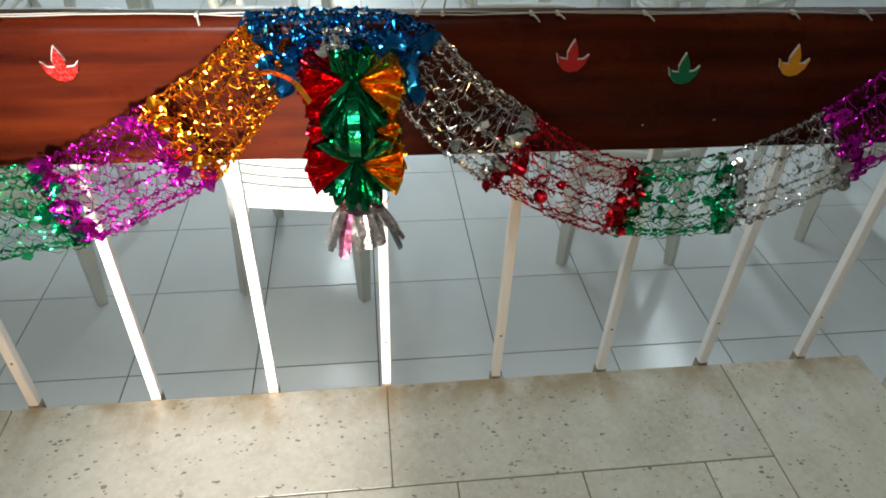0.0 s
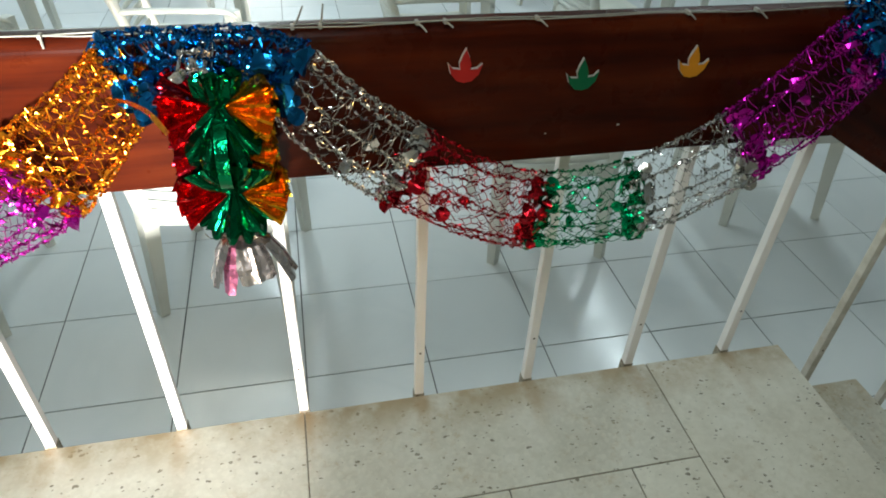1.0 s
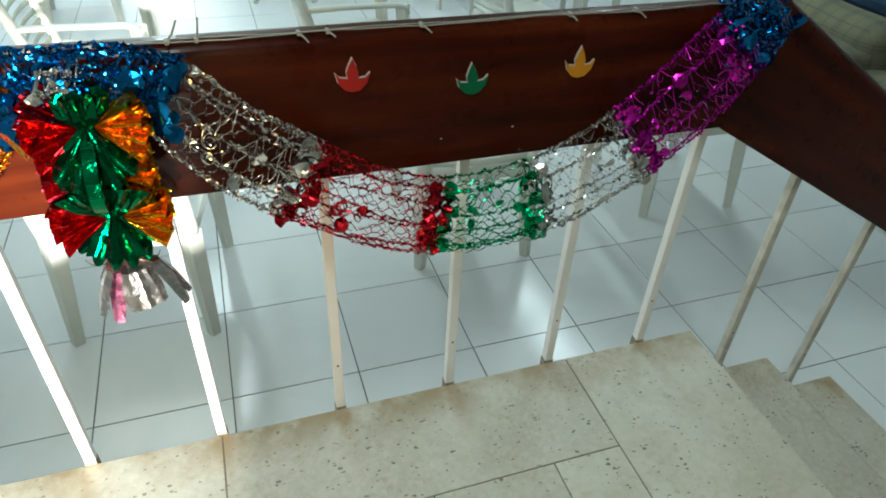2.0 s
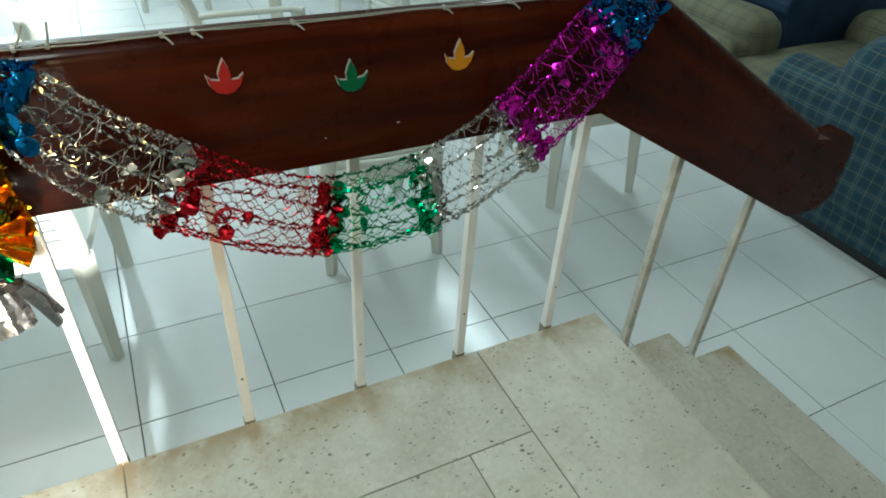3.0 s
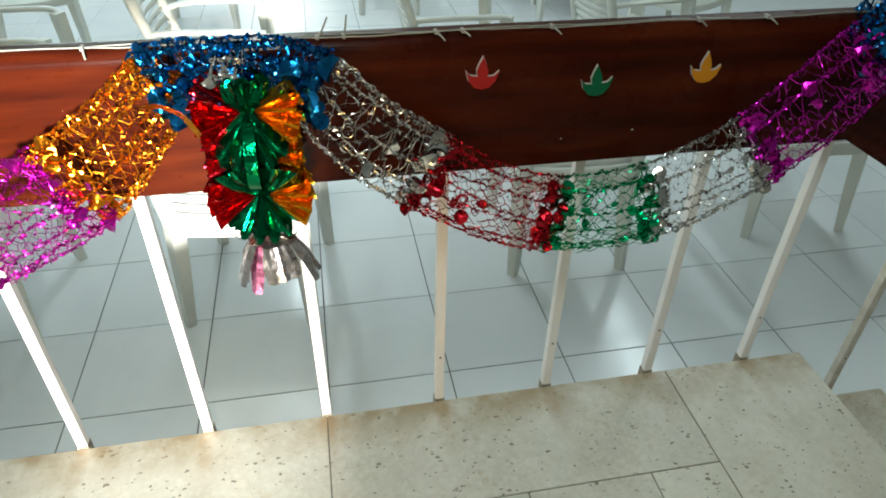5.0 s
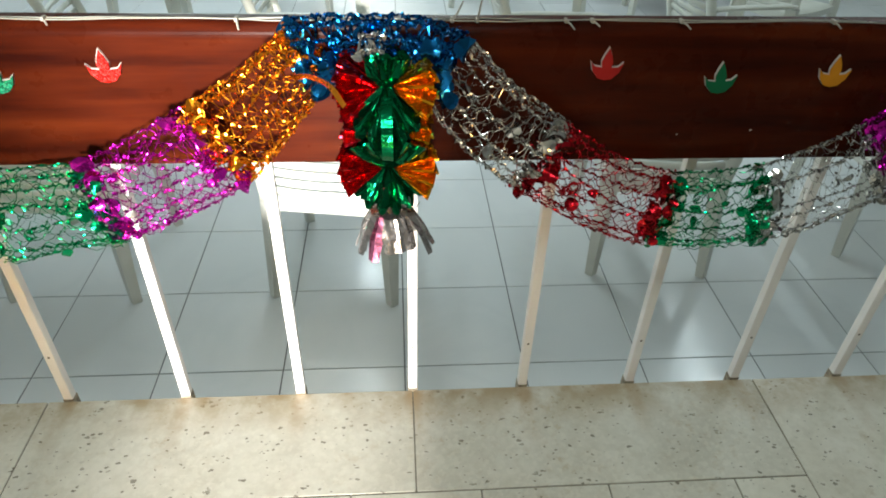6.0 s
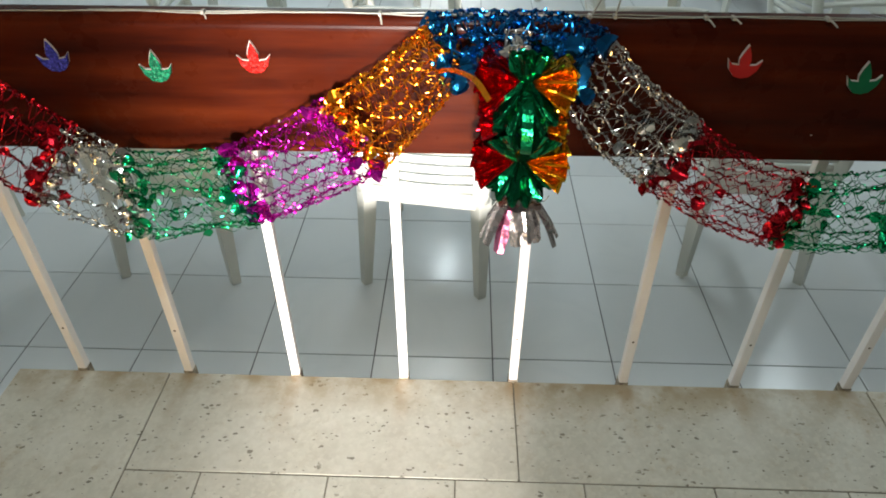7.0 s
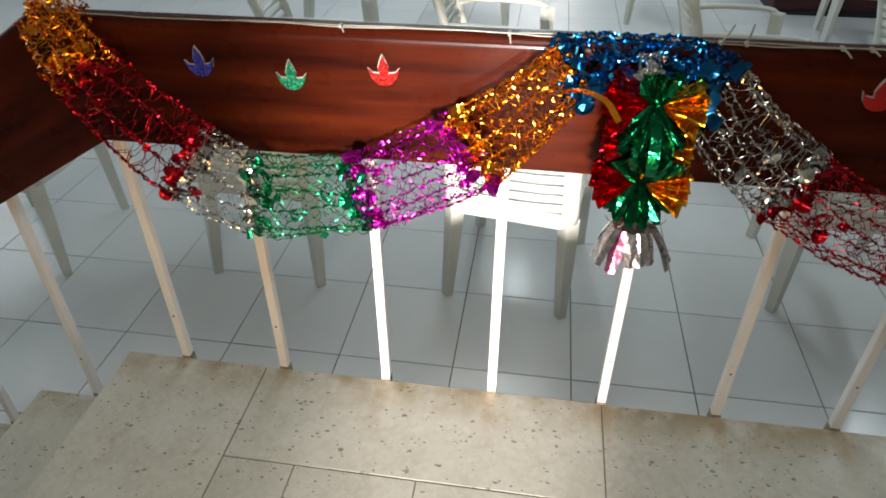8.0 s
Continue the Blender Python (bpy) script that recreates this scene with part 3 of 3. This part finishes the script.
def pleated(z_r, lobes, deep, squash=0.95):
    """A pleated body of rings (z, radius)."""
    bm = bmesh.new()
    rings = []
    n = lobes * 4
    for z, r in z_r:
        ring = []
        for k in range(n):
            a = 2 * math.pi * k / n
            rr = r * (1 + deep * math.cos(lobes * a)) + rng.gauss(0, 0.0012)
            ring.append(bm.verts.new((PX + rr * math.cos(a), PY + rr * math.sin(a) * squash, z + rng.gauss(0, 0.0015) - 0.12 * r * deep * math.cos(lobes * a))))
        rings.append(ring)
    for r0, r1 in zip(rings, rings[1:]):
        for k in range(n):
            bm.faces.new((r0[k], r0[(k + 1) % n], r1[(k + 1) % n], r1[k]))
    return bm


def fan(cx, cy, cz, r, a0, a1, yaw, pleats, layers=1):
    """A pleated half-round fan that opens from a point, with a scalloped rim."""
    bm = bmesh.new()
    n = pleats * 10
    rows = 5
    grid = []
    rot = Matrix.Rotation(radians(yaw), 3, "Z")
    for i in range(rows):
        q = 0.08 + 0.92 * (i / (rows - 1)) ** 0.8
        row = []
        for k in range(n + 1):
            a = radians(a0 + (a1 - a0) * k / n)
            w = -math.cos(2 * math.pi * k / 10)
            rr = r * q * (0.86 + 0.16 * math.sqrt(abs(math.sin(math.pi * k / 10))) if i == rows - 1 else 1)
            v = Vector((rr * math.cos(a), -0.016 * q * w + rng.gauss(0, 0.0012), rr * math.sin(a)))
            v = rot @ v
            row.append(bm.verts.new((cx + v.x, cy + v.y, cz + v.z)))
        grid.append(row)
    for i in range(rows - 1):
        for k in range(n):
            bm.faces.new((grid[i][k], grid[i][k + 1], grid[i + 1][k + 1], grid[i + 1][k]))
    return bm


Z1, Z2 = 0.792, 0.668


def petal_fan(z, a0, a1, r, pleats, bulge, name_label, color, yaw=0.0, push=0.0):
    """A broad pleated wedge in front of the lantern that swells towards the viewer between two waists."""
    bm = bmesh.new()
    n, rows = pleats * 8, 7
    grid = []
    rot = Matrix.Rotation(radians(yaw), 3, "Z")
    for i in range(rows):
        q = i / (rows - 1)
        row = []
        for k in range(n + 1):
            f = k / n
            a = radians(a0 + (a1 - a0) * f)
            w = abs(math.sin(math.pi * k / 8))
            rr = r * (0.05 + 0.95 * q) * (0.88 + 0.14 * w if i == rows - 1 else 1)
            y = -push - bulge * math.sin(math.pi * 0.55 * q) - 0.015 * q * w + 0.030 * q * (2 * f - 1) ** 2
            v = rot @ Vector((rr * math.cos(a), y, rr * math.sin(a)))
            row.append(bm.verts.new((PX + v.x, PY + v.y + rng.gauss(0, 0.0006), z + v.z)))
        grid.append(row)
    for r0, r1 in zip(grid, grid[1:]):
        for k in range(n):
            bm.faces.new((r0[k], r0[k + 1], r1[k + 1], r1[k]))
    return part("pleated_petal", bm, FOIL[color], lantern, name_label)


part("pleated_body", pleated([(0.842, 0.020), (0.832, 0.026), (0.812, 0.022), (Z1, 0.008), (0.775, 0.026), (0.755, 0.036), (0.730, 0.040), (0.705, 0.036), (0.685, 0.026), (Z2, 0.008), (0.650, 0.026), (0.625, 0.040)], 7, 0.25), FOIL["deep_green"], lantern, "green pleated foil")
petal_fan(Z1, 48, 132, 0.050, 5, 0.020, "green pleated foil", "mid_green")
petal_fan(Z1, 218, 322, 0.064, 5, 0.040, "green pleated foil", "mid_green")
petal_fan(Z2, 32, 148, 0.070, 5, 0.040, "green pleated foil", "mid_green", 0, 0.002)
petal_fan(Z2, 208, 332, 0.063, 6, 0.022, "green pleated foil", "mid_green")
bm = bmesh.new()
ribbon(bm, spline([(PX, PY - 0.020, 0.786), (PX, PY - 0.052, 0.764), (PX, PY - 0.066, 0.738), (PX, PY - 0.060, 0.712), (PX, PY - 0.030, 0.684)], 14), 0.015, 0.0, 0.15)
part("fold", bm, FOIL["mid_green"], lantern, "flat bright green foil fold")
for z, r, red, half in ((Z1, 0.068, "bright_red", 42), (0.731, 0.062, "red", 46), (Z2, 0.070, "bright_red", 40)):
    for yaw in (-30, -6, 18):
        part("fan", fan(PX - 0.004, PY, z + rng.uniform(-0.003, 0.003), r, 180 - half, 180 + half, yaw, 4), FOIL[red], lantern, "red pleated foil fan")
        part("fan", fan(PX + 0.004, PY, z + rng.uniform(-0.003, 0.003), r - 0.002, -half, half, -yaw, 4), FOIL["yellow"], lantern, "gold pleated foil fan")
for dx in (-0.045, 0.045):
    part("wire", tube(spline([(PX + dx, PY - 0.02, 0.618), (PX + dx * 0.8, PY - 0.015, 0.604), (PX, PY, 0.598)], 6), 0.0008, 4), FOIL["silver"], lantern, "thin wire under the lantern")
part("hanging_wire", tube([(PX, PY, 0.842), (PX, -0.09, 0.852), (PX, -0.03, 0.842)], 0.0009, 4), FOIL["silver"], lantern)
for k in range(15):
    a = 2 * math.pi * k / 15 + rng.uniform(-0.12, 0.12)
    col = {10: "pink"}.get(k, "dull_silver")
    bm = bmesh.new()
    c_, s_ = math.cos(a), math.sin(a)
    rr = 0.050 * rng.uniform(0.75, 1.2)
    pts = [Vector((PX + c_ * q * rr, PY + s_ * q * rr * 0.8, z)) for q, z in ((0.12, 0.600), (0.6, 0.590), (0.9, 0.562), (1.0 + 0.25 * rng.random(), 0.524 + rng.uniform(-0.006, 0.016)))]
    tan = Vector((-s_, c_, 0))
    rows = [(bm.verts.new(p - tan * w), bm.verts.new(p + Vector((c_, s_, 0)) * 0.004), bm.verts.new(p + tan * w)) for p, w in zip(pts, (0.003, 0.010, 0.013, 0.009))]
    for r0, r1 in zip(rows, rows[1:]):
        bm.faces.new((r0[0], r0[1], r1[1], r1[0]))
        bm.faces.new((r0[1], r0[2], r1[2], r1[1]))
    part("tassel_strip", bm, FOIL[col], lantern, col.replace("_", " ") + " foil strip")
bm = bmesh.new()
ribbon(bm, spline([(-0.168, -0.125, 0.790), (-0.143, -0.17, 0.812), (-0.112, -0.20, 0.812), (-0.092, -0.215, 0.790)], 16), 0.011, 0.2, 0.6)
part("ribbon", bm, FOIL["gold"], lantern, "curled gold foil ribbon")

# ---------------------------------------------------------------- lamp-shaped stickers
foam = Mat("white_foam", (0.42, 0.38, 0.34), 0.8)


def sticker_face(name, color, glitter):
    f = Mat(name, color, 0.5)
    f.set("Specular IOR Level", 0.1)
    if glitter:
        v = f.node("ShaderNodeTexVoronoi", Vector=f.t.nodes.new("ShaderNodeNewGeometry").outputs["Position"], Scale=300.0)
        hsv = f.ramp(v.outputs["Color"], [(0.2, tuple(q * 0.45 for q in color)), (0.6, color), (0.9, tuple(min(1, q * 1.9 + 0.01) for q in color))])
        f.link(hsv, "Base Color")
        f.set("Roughness", 0.25)
        f.set("Metallic", 0.0)
        f.bump(v.outputs["Distance"], 0.8, 0.002)
    else:
        f.link(f.ramp(f.noise(30, 3), [(0.3, tuple(q * 0.85 for q in color)), (0.7, color)]), "Base Color")
    return f


BOWL = [(0.88 * px, 0.88 * pz) for px, pz in ((-0.029, 0.006), (-0.024, -0.011), (-0.013, -0.023), (0.0, -0.026), (0.013, -0.023), (0.024, -0.011), (0.029, 0.006), (0.021, -0.002), (0.0085, -0.0035),
        (0.0095, 0.006), (0.006, 0.017), (-0.001, 0.031), (-0.007, 0.018), (-0.0105, 0.007), (-0.0085, -0.0035), (-0.021, -0.002))]


def sticker(x, z, turn, color_name, color, glitter):
    t_ = thing("lamp_sticker", color_name + (" glitter" if glitter else " foam") + " sticker shaped like an oil lamp", "sticker", pose(x, BF, z, 0, turn, 0), "stickers on the board")
    bm = prism([(px * 1.03 - 0.0006, pz * 1.03 + 0.0014) for px, pz in BOWL], -0.0035, 0.0, 0)
    bmesh.ops.triangulate(bm, faces=bm.faces)
    part("backing", bm, foam, t_, "white foam backing")
    bm = prism(BOWL, -0.0055, -0.0033, 0)
    bmesh.ops.triangulate(bm, faces=bm.faces)
    part("face", bm, sticker_face(color_name + "_face", color, glitter), t_)


sticker(0.299, 0.775, 3, "red", (0.30, 0.014, 0.012), False)
sticker(0.486, 0.752, -2, "dark green", (0.008, 0.10, 0.04), False)
sticker(0.670, 0.763, 1, "yellow", (0.52, 0.20, 0.012), False)
sticker(-0.452, 0.772, -2, "red", (0.32, 0.008, 0.005), True)
sticker(-0.610, 0.755, -2, "green", (0.008, 0.15, 0.07), True)
sticker(-0.769, 0.770, -6, "dark blue", (0.035, 0.04, 0.30), True)

# ---------------------------------------------------------------- cord and ties along the top
cord_mat = Mat("clear_cord", (0.27, 0.27, 0.23), 0.3)
cord = thing("cord", "thin pale cord stretched along the top of the board", "cord")
pts = [(-1.04 + 2.08 * k / 60, BF + 0.006 + rng.gauss(0, 0.0012), ZT + 0.0025 + 0.0015 * math.sin(k * 0.7)) for k in range(61)]
part("strand", tube(pts, 0.0011, 5), cord_mat, cord, smooth=True)
pts = [(-0.7 + 1.4 * k / 40, BF + 0.014 + 0.003 * math.sin(k * 0.9), ZT + 0.002) for k in range(41)]
part("strand", tube(pts, 0.0010, 5), cord_mat, cord, smooth=True)
tie_mat = Mat("pale_plastic_tie", (0.27, 0.25, 0.21), 0.5)
for x, dx, dy, dz in ((0.228, 0.012, -0.012, -0.010), (0.268, 0.010, -0.010, -0.006), (0.404, 0.013, -0.012, -0.009), (0.643, 0.010, -0.010, -0.008), (0.760, 0.014, -0.012, -0.010),
                      (-0.253, 0.003, -0.010, -0.013), (-0.52, 0.006, -0.008, -0.008), (0.058, 0.016, 0.004, 0.026), (0.095, 0.006, 0.004, 0.028)):
    t_ = thing("cable_tie", "pale plastic cable tie round the cord", "cable tie", pose(x, BF + 0.006, ZT + 0.003), "cable ties")
    part("tail", tube([(0, 0, 0), (dx * 0.5, dy * 0.6, dz * 0.35), (dx, dy, dz)], [0.0018, 0.0015, 0.0012], 4), tie_mat, t_)
    part("loop", box((-0.0025, -0.006, -0.003), (0.0025, 0.006, 0.003), 0.001), tie_mat, t_)

# ---------------------------------------------------------------- chairs


def plastic_chair(m, label):
    c_ = thing("plastic_chair", label, "chair", m, "plastic chairs")
    W = 0.215
    bm = bmesh.new()
    rows = []
    for k in range(9):
        y = 0.0 + 0.45 * k / 8
        dip = -0.014 * math.sin(math.pi * k / 8) + (-0.012 if k == 8 else 0)
        rows.append([(bm.verts.new((x, y, 0.415 + dip + 0.010 * (x / 0.22) ** 2)), bm.verts.new((x, y, 0.385 + dip))) for x in (-0.225, -0.15, -0.07, 0.0, 0.07, 0.15, 0.225)])
    for r0, r1 in zip(rows, rows[1:]):
        for a, b, c0, d in zip(r0, r0[1:], r1, r1[1:]):
            bm.faces.new((a[0], b[0], d[0], c0[0]))
            bm.faces.new((a[1], c0[1], d[1], b[1]))
        for p, q in ((r0[0], r1[0]), (r1[-1], r0[-1])):
            bm.faces.new((p[0], q[0], q[1], p[1]))
    for row in (rows[0][::-1], rows[-1]):
        for a, b in zip(row, row[1:]):
            bm.faces.new((a[0], b[0], b[1], a[1]))
    bmesh.ops.recalc_face_normals(bm, faces=bm.faces)
    part("seat", bm, plastic, c_)
    part("rear_rail", box((-0.215, -0.025, 0.365), (0.215, 0.012, 0.425), 0.01), plastic, c_)
    # backrest
    bk = part("backrest", tube(spline([(-0.205, -0.005, 0.40), (-0.205, -0.05, 0.58), (-0.195, -0.10, 0.74), (-0.14, -0.125, 0.805),
                                       (0, -0.135, 0.825), (0.14, -0.125, 0.805), (0.195, -0.10, 0.74), (0.205, -0.05, 0.58), (0.205, -0.005, 0.40)], 33), 0.031, 8, None, 0.75), plastic, c_, smooth=True)
    for k in range(8):
        z = 0.455 + 0.043 * k
        y = -0.012 - 0.12 * ((z - 0.42) / 0.4) ** 1.1
        part("slat", tube([(-0.2, y, z), (-0.1, y - 0.016, z), (0, y - 0.022, z), (0.1, y - 0.016, z), (0.2, y, z)], 0.006, 6, None, 2.6), plastic, bk, smooth=True)
    for s_ in (-1, 1):
        for y0, y1, top in ((0.0, -0.045, 0.41), (0.42, 0.455, 0.62)):
            bm = bmesh.new()
            tube([(s_ * (W - 0.012), y0, top), (s_ * (W - 0.005), (y0 * 2 + y1) / 3, top * 0.6), (s_ * (W + 0.005), y1, 0.0)], [0.038, 0.033, 0.023], 4, bm)
            part("leg", bm, plastic, c_)
        arm = spline([(s_ * 0.20, -0.065, 0.62), (s_ * 0.235, 0.05, 0.635), (s_ * 0.245, 0.25, 0.635), (s_ * 0.235, 0.40, 0.625), (s_ * 0.21, 0.43, 0.58)], 14)
        part("armrest", tube(arm, 0.028, 6, None, 0.45), plastic, c_, smooth=True)
    return c_


FIRST = None
for x, y, turn, lab in ((-0.262, 0.922, -9, "white slatted plastic chair lit by the sun"), (0.957, 1.028, -4, ""), (-1.207, 0.95, -3, ""), (2.026, 1.12, -3, ""), (-2.25, 0.84, 4, ""),
                        (-1.58, 2.38, -84, ""), (-0.62, 2.42, -92, ""), (0.58, 2.45, -88, ""), (1.62, 2.55, -80, ""), (2.3, 3.1, -60, ""),
                        (0.66, 4.42, -8, ""), (-0.72, 4.1, 6, ""), (2.0, 4.0, -12, ""), (-1.9, 3.7, -70, "")):
    m = pose(x, y, FLOOR, 0, 0, turn)
    if FIRST is None:
        FIRST = plastic_chair(m, lab)
    else:
        ob = copy_thing(FIRST, m)
        tagged(ob, "white slatted plastic chair standing on the tiles")

# ---------------------------------------------------------------- sofas


def plaid(name, dark, mid, line, pitch):
    """Woven check: broad bands and thin light double lines in both directions."""
    f = Mat(name, dark, 0.9)
    ge = f.t.nodes.new("ShaderNodeNewGeometry")
    p = f.node("ShaderNodeSeparateXYZ", Vector=ge.outputs["Position"])
    nn = f.node("ShaderNodeSeparateXYZ", Vector=ge.outputs["True Normal"])

    def math_(op, a, b=0.0, clamp=False):
        n = f.t.nodes.new("ShaderNodeMath")
        n.operation, n.use_clamp = op, clamp
        for s_, v in ((n.inputs[0], a), (n.inputs[1], b)):
            if isinstance(v, bpy.types.NodeSocket):
                f.t.links.new(v, s_)
            else:
                s_.default_value = v
        return n.outputs[0]

    thin, broad = 0.0, 0.0
    for i in range(3):
        on = math_("LESS_THAN", math_("ABSOLUTE", nn.outputs[i]), 0.75)
        ph = math_("FRACT", math_("ADD", math_("DIVIDE", p.outputs[i], pitch), 50.0))
        for c0 in (0.30, 0.40, 0.85):
            thin = math_("ADD", thin, math_("MULTIPLY", on, math_("LESS_THAN", math_("ABSOLUTE", math_("SUBTRACT", ph, c0)), 0.022)))
        broad = math_("ADD", broad, math_("MULTIPLY", on, math_("LESS_THAN", math_("ABSOLUTE", math_("SUBTRACT", ph, 0.35)), 0.17)))
    col = f.mix(math_("MULTIPLY", broad, 0.45, True), dark, mid)
    weave = f.noise(300, 2, ge.outputs["Position"])
    col = f.mix(math_("MULTIPLY", math_("MULTIPLY", thin, 0.55, True), f.ramp(weave, [(0.35, g(0.3)), (0.6, g(1.0))])), col, line)
    col = f.mix(0.5, col, f.ramp(f.noise(5, 4, ge.outputs["Position"]), [(0.3, g(0.7)), (0.7, g(1.0))]), "MULTIPLY")
    f.link(col, "Base Color")
    f.bump(weave, 0.4, 0.003)
    f.set("Sheen Weight", 0.04)
    return f


blue_cloth = plaid("blue_plaid", (0.008, 0.040, 0.066), (0.018, 0.066, 0.096), (0.17, 0.18, 0.12), 0.11)
green_cloth = plaid("green_plaid", (0.175, 0.165, 0.10), (0.145, 0.14, 0.085), (0.05, 0.06, 0.065), 0.16)
navy = Mat("navy_cloth", rough=0.85)
navy.link(navy.ramp(navy.noise(9, 4), [(0.3, (0.010, 0.030, 0.07)), (0.7, (0.020, 0.055, 0.11))]), "Base Color")
black = Mat("black_base", (0.012, 0.012, 0.013), 0.7)


def soft_box(lo, hi, r, crown=0.0):
    """A cushion: a rounded block, a little swollen."""
    bm = bmesh.new()
    v = bmesh.ops.create_cube(bm, size=2)["verts"]
    bmesh.ops.subdivide_edges(bm, edges=bm.edges, cuts=7, use_grid_fill=True)
    half = [(b - a) / 2 for a, b in zip(lo, hi)]
    mid = Vector([(a + b) / 2 for a, b in zip(lo, hi)])
    for x in bm.verts:
        p = Vector([c0 * h for c0, h in zip(x.co, half)])
        core = Vector([max(-h + r, min(h - r, q)) for q, h in zip(p, half)])
        d = p - core
        if d.length > 1e-6:
            p = core + d.normalized() * min(r, d.length if d.length < r else r)
        p.z += crown * (1 - x.co.x ** 2) * (1 - x.co.y ** 2) * (1 if x.co.z > 0 else 0)
        p += Vector((noise.noise(p * 6), noise.noise(p * 6 + Vector((9, 0, 0))), noise.noise(p * 6 + Vector((0, 9, 0))))) * 0.008
        x.co = mid + p
    return bm


def rolled_arm(x0, x1, y0, y1, z0, z1, out):
    """A sofa arm with a rolled top that hangs over to the side 'out' (-1 or 1)."""
    w = x1 - x0
    cx, cz, r = (x0 + x1) / 2 + out * 0.02, z1 - w * 0.5, w * 0.5
    prof = [(x0 + 0.03, z0), (x1 - 0.03, z0)]
    for k in range(15):
        a = math.radians(-40 + 260 * k / 14)
        prof.append((cx + r * math.cos(a), cz + r * math.sin(a)))
    return prism(prof, y0, y1, 0.02, 2)


def sofa(name, label, cloth, x0, x1, y0, y1, z_seat, z_arm, z_back, front, deep=0.24, inset=0.1):
    """A sofa with two rolled arms; front +1 faces +y, -1 faces -y."""
    t_ = thing(name, label, "sofa")
    part("base", box((x0 + 0.03, y0 + 0.02, FLOOR), (x1 - 0.03, y1 - 0.02, FLOOR + 0.05), 0.01), black, t_, "dark plinth")
    part("body", soft_box((x0 + 0.03, y0, FLOOR + 0.045), (x1 - 0.03, y1 - 0.02, z_seat - 0.12), 0.03), cloth, t_, smooth=True)
    aw = 0.27
    part("arm", rolled_arm(x0, x0 + aw, y0, y1, FLOOR + 0.045, z_arm, -1), cloth, t_, smooth=False)
    part("arm", rolled_arm(x1 - aw, x1, y0, y1, FLOOR + 0.045, z_arm, 1), cloth, t_)
    yb = (y0, y0 + deep) if front > 0 else (y1 - deep, y1)
    part("backrest", soft_box((x0 + inset, yb[0], FLOOR + 0.1), (x1 - inset, yb[1], z_back), 0.08 if deep < 0.3 else 0.17), cloth, t_, smooth=True)
    ys = (yb[1] - 0.02, y1 + 0.01) if front > 0 else (y0 - 0.01, yb[0] + 0.02)
    n = max(1, round((x1 - x0 - 2 * aw) / 0.6))
    for k in range(n):
        a = x0 + aw + (x1 - x0 - 2 * aw) * k / n
        b = x0 + aw + (x1 - x0 - 2 * aw) * (k + 1) / n
        part("seat_cushion", soft_box((a + 0.004, ys[0], z_seat - 0.14), (b - 0.004, ys[1], z_seat), 0.045, 0.02), cloth, t_, smooth=True)
    return t_


sofa("sofa", "blue plaid sofa with rolled arms standing on the tiles", blue_cloth, 2.78, 4.3, 0.0, 0.93, -0.07, 0.175, 0.37, 1, 0.70, -0.012)
gs = thing("armchair", "faded green plaid armchair with thick soft cushions", "armchair")
part("base", box((3.06, 1.10, FLOOR), (4.22, 1.44, FLOOR + 0.05), 0.01), black, gs)
part("body", soft_box((3.06, 1.08, FLOOR + 0.045), (4.28, 1.46, -0.2), 0.04), green_cloth, gs, smooth=True)
part("seat_cushion", soft_box((3.0, 1.06, -0.22), (4.25, 1.45, -0.05), 0.06, 0.02), green_cloth, gs, smooth=True)
part("side_cushion", soft_box((3.05, 1.40, FLOOR), (3.21, 2.15, 0.03), 0.03, 0.01), green_cloth, gs, smooth=True)
part("arm", soft_box((3.14, 1.37, FLOOR), (3.44, 2.25, 0.145), 0.12, 0.01), green_cloth, gs, smooth=True)
part("arm", soft_box((3.93, 1.08, -0.16), (4.28, 1.45, 0.125), 0.12, 0.01), green_cloth, gs, smooth=True)
sofa("sofa", "dark blue sofa standing close behind the armchair", navy, 3.50, 5.2, 1.47, 2.4, -0.05, 0.30, 0.45, 1)
maroon = Mat("maroon_cloth", rough=0.8)
maroon.link(maroon.ramp(maroon.noise(7, 4), [(0.3, (0.035, 0.006, 0.008)), (0.7, (0.065, 0.012, 0.014))]), "Base Color")
sofa("sofa", "dark maroon sofa standing at the far end", maroon, 1.6, 3.3, 4.82, 5.7, -0.05, 0.15, 0.35, -1)

# ---------------------------------------------------------------- floor tiles
TS, TX, TY = 0.4, -0.012, 0.531
tile_me = None
rest = bmesh.new()
for i in range(-13, 14):
    for j in range(-9, 17):
        x0, y0 = TX + TS * i, TY + TS * j
        x1, y1 = x0 + TS, y0 + TS
        if x0 < X0 or x1 > X1 or y0 < Y0 or y1 > Y1 or (abs(x0 + 0.2) < 1.4 and y1 < -0.2):
            continue
        if -3.3 < x0 < 3.2 and -0.35 < y0 < 5.0:
            if tile_me is None:
                ob = part("tile", box((0.0021, 0.0021, -0.006), (TS - 0.0021, TS - 0.0021, 0.0), 0.0008), tile_mat, floor)
                tile_me = ob.data
            else:
                ob = new("tile", tile_me)
                ob.parent = floor
            ob.location = (x0, y0, FLOOR)
        else:
            add_box(rest, (x0 + 0.0015, y0 + 0.0015, FLOOR - 0.006), (x1 - 0.0015, y1 - 0.0015, FLOOR))
tagged(part("tile_field", rest, tile_mat, floor), kind="stuff")
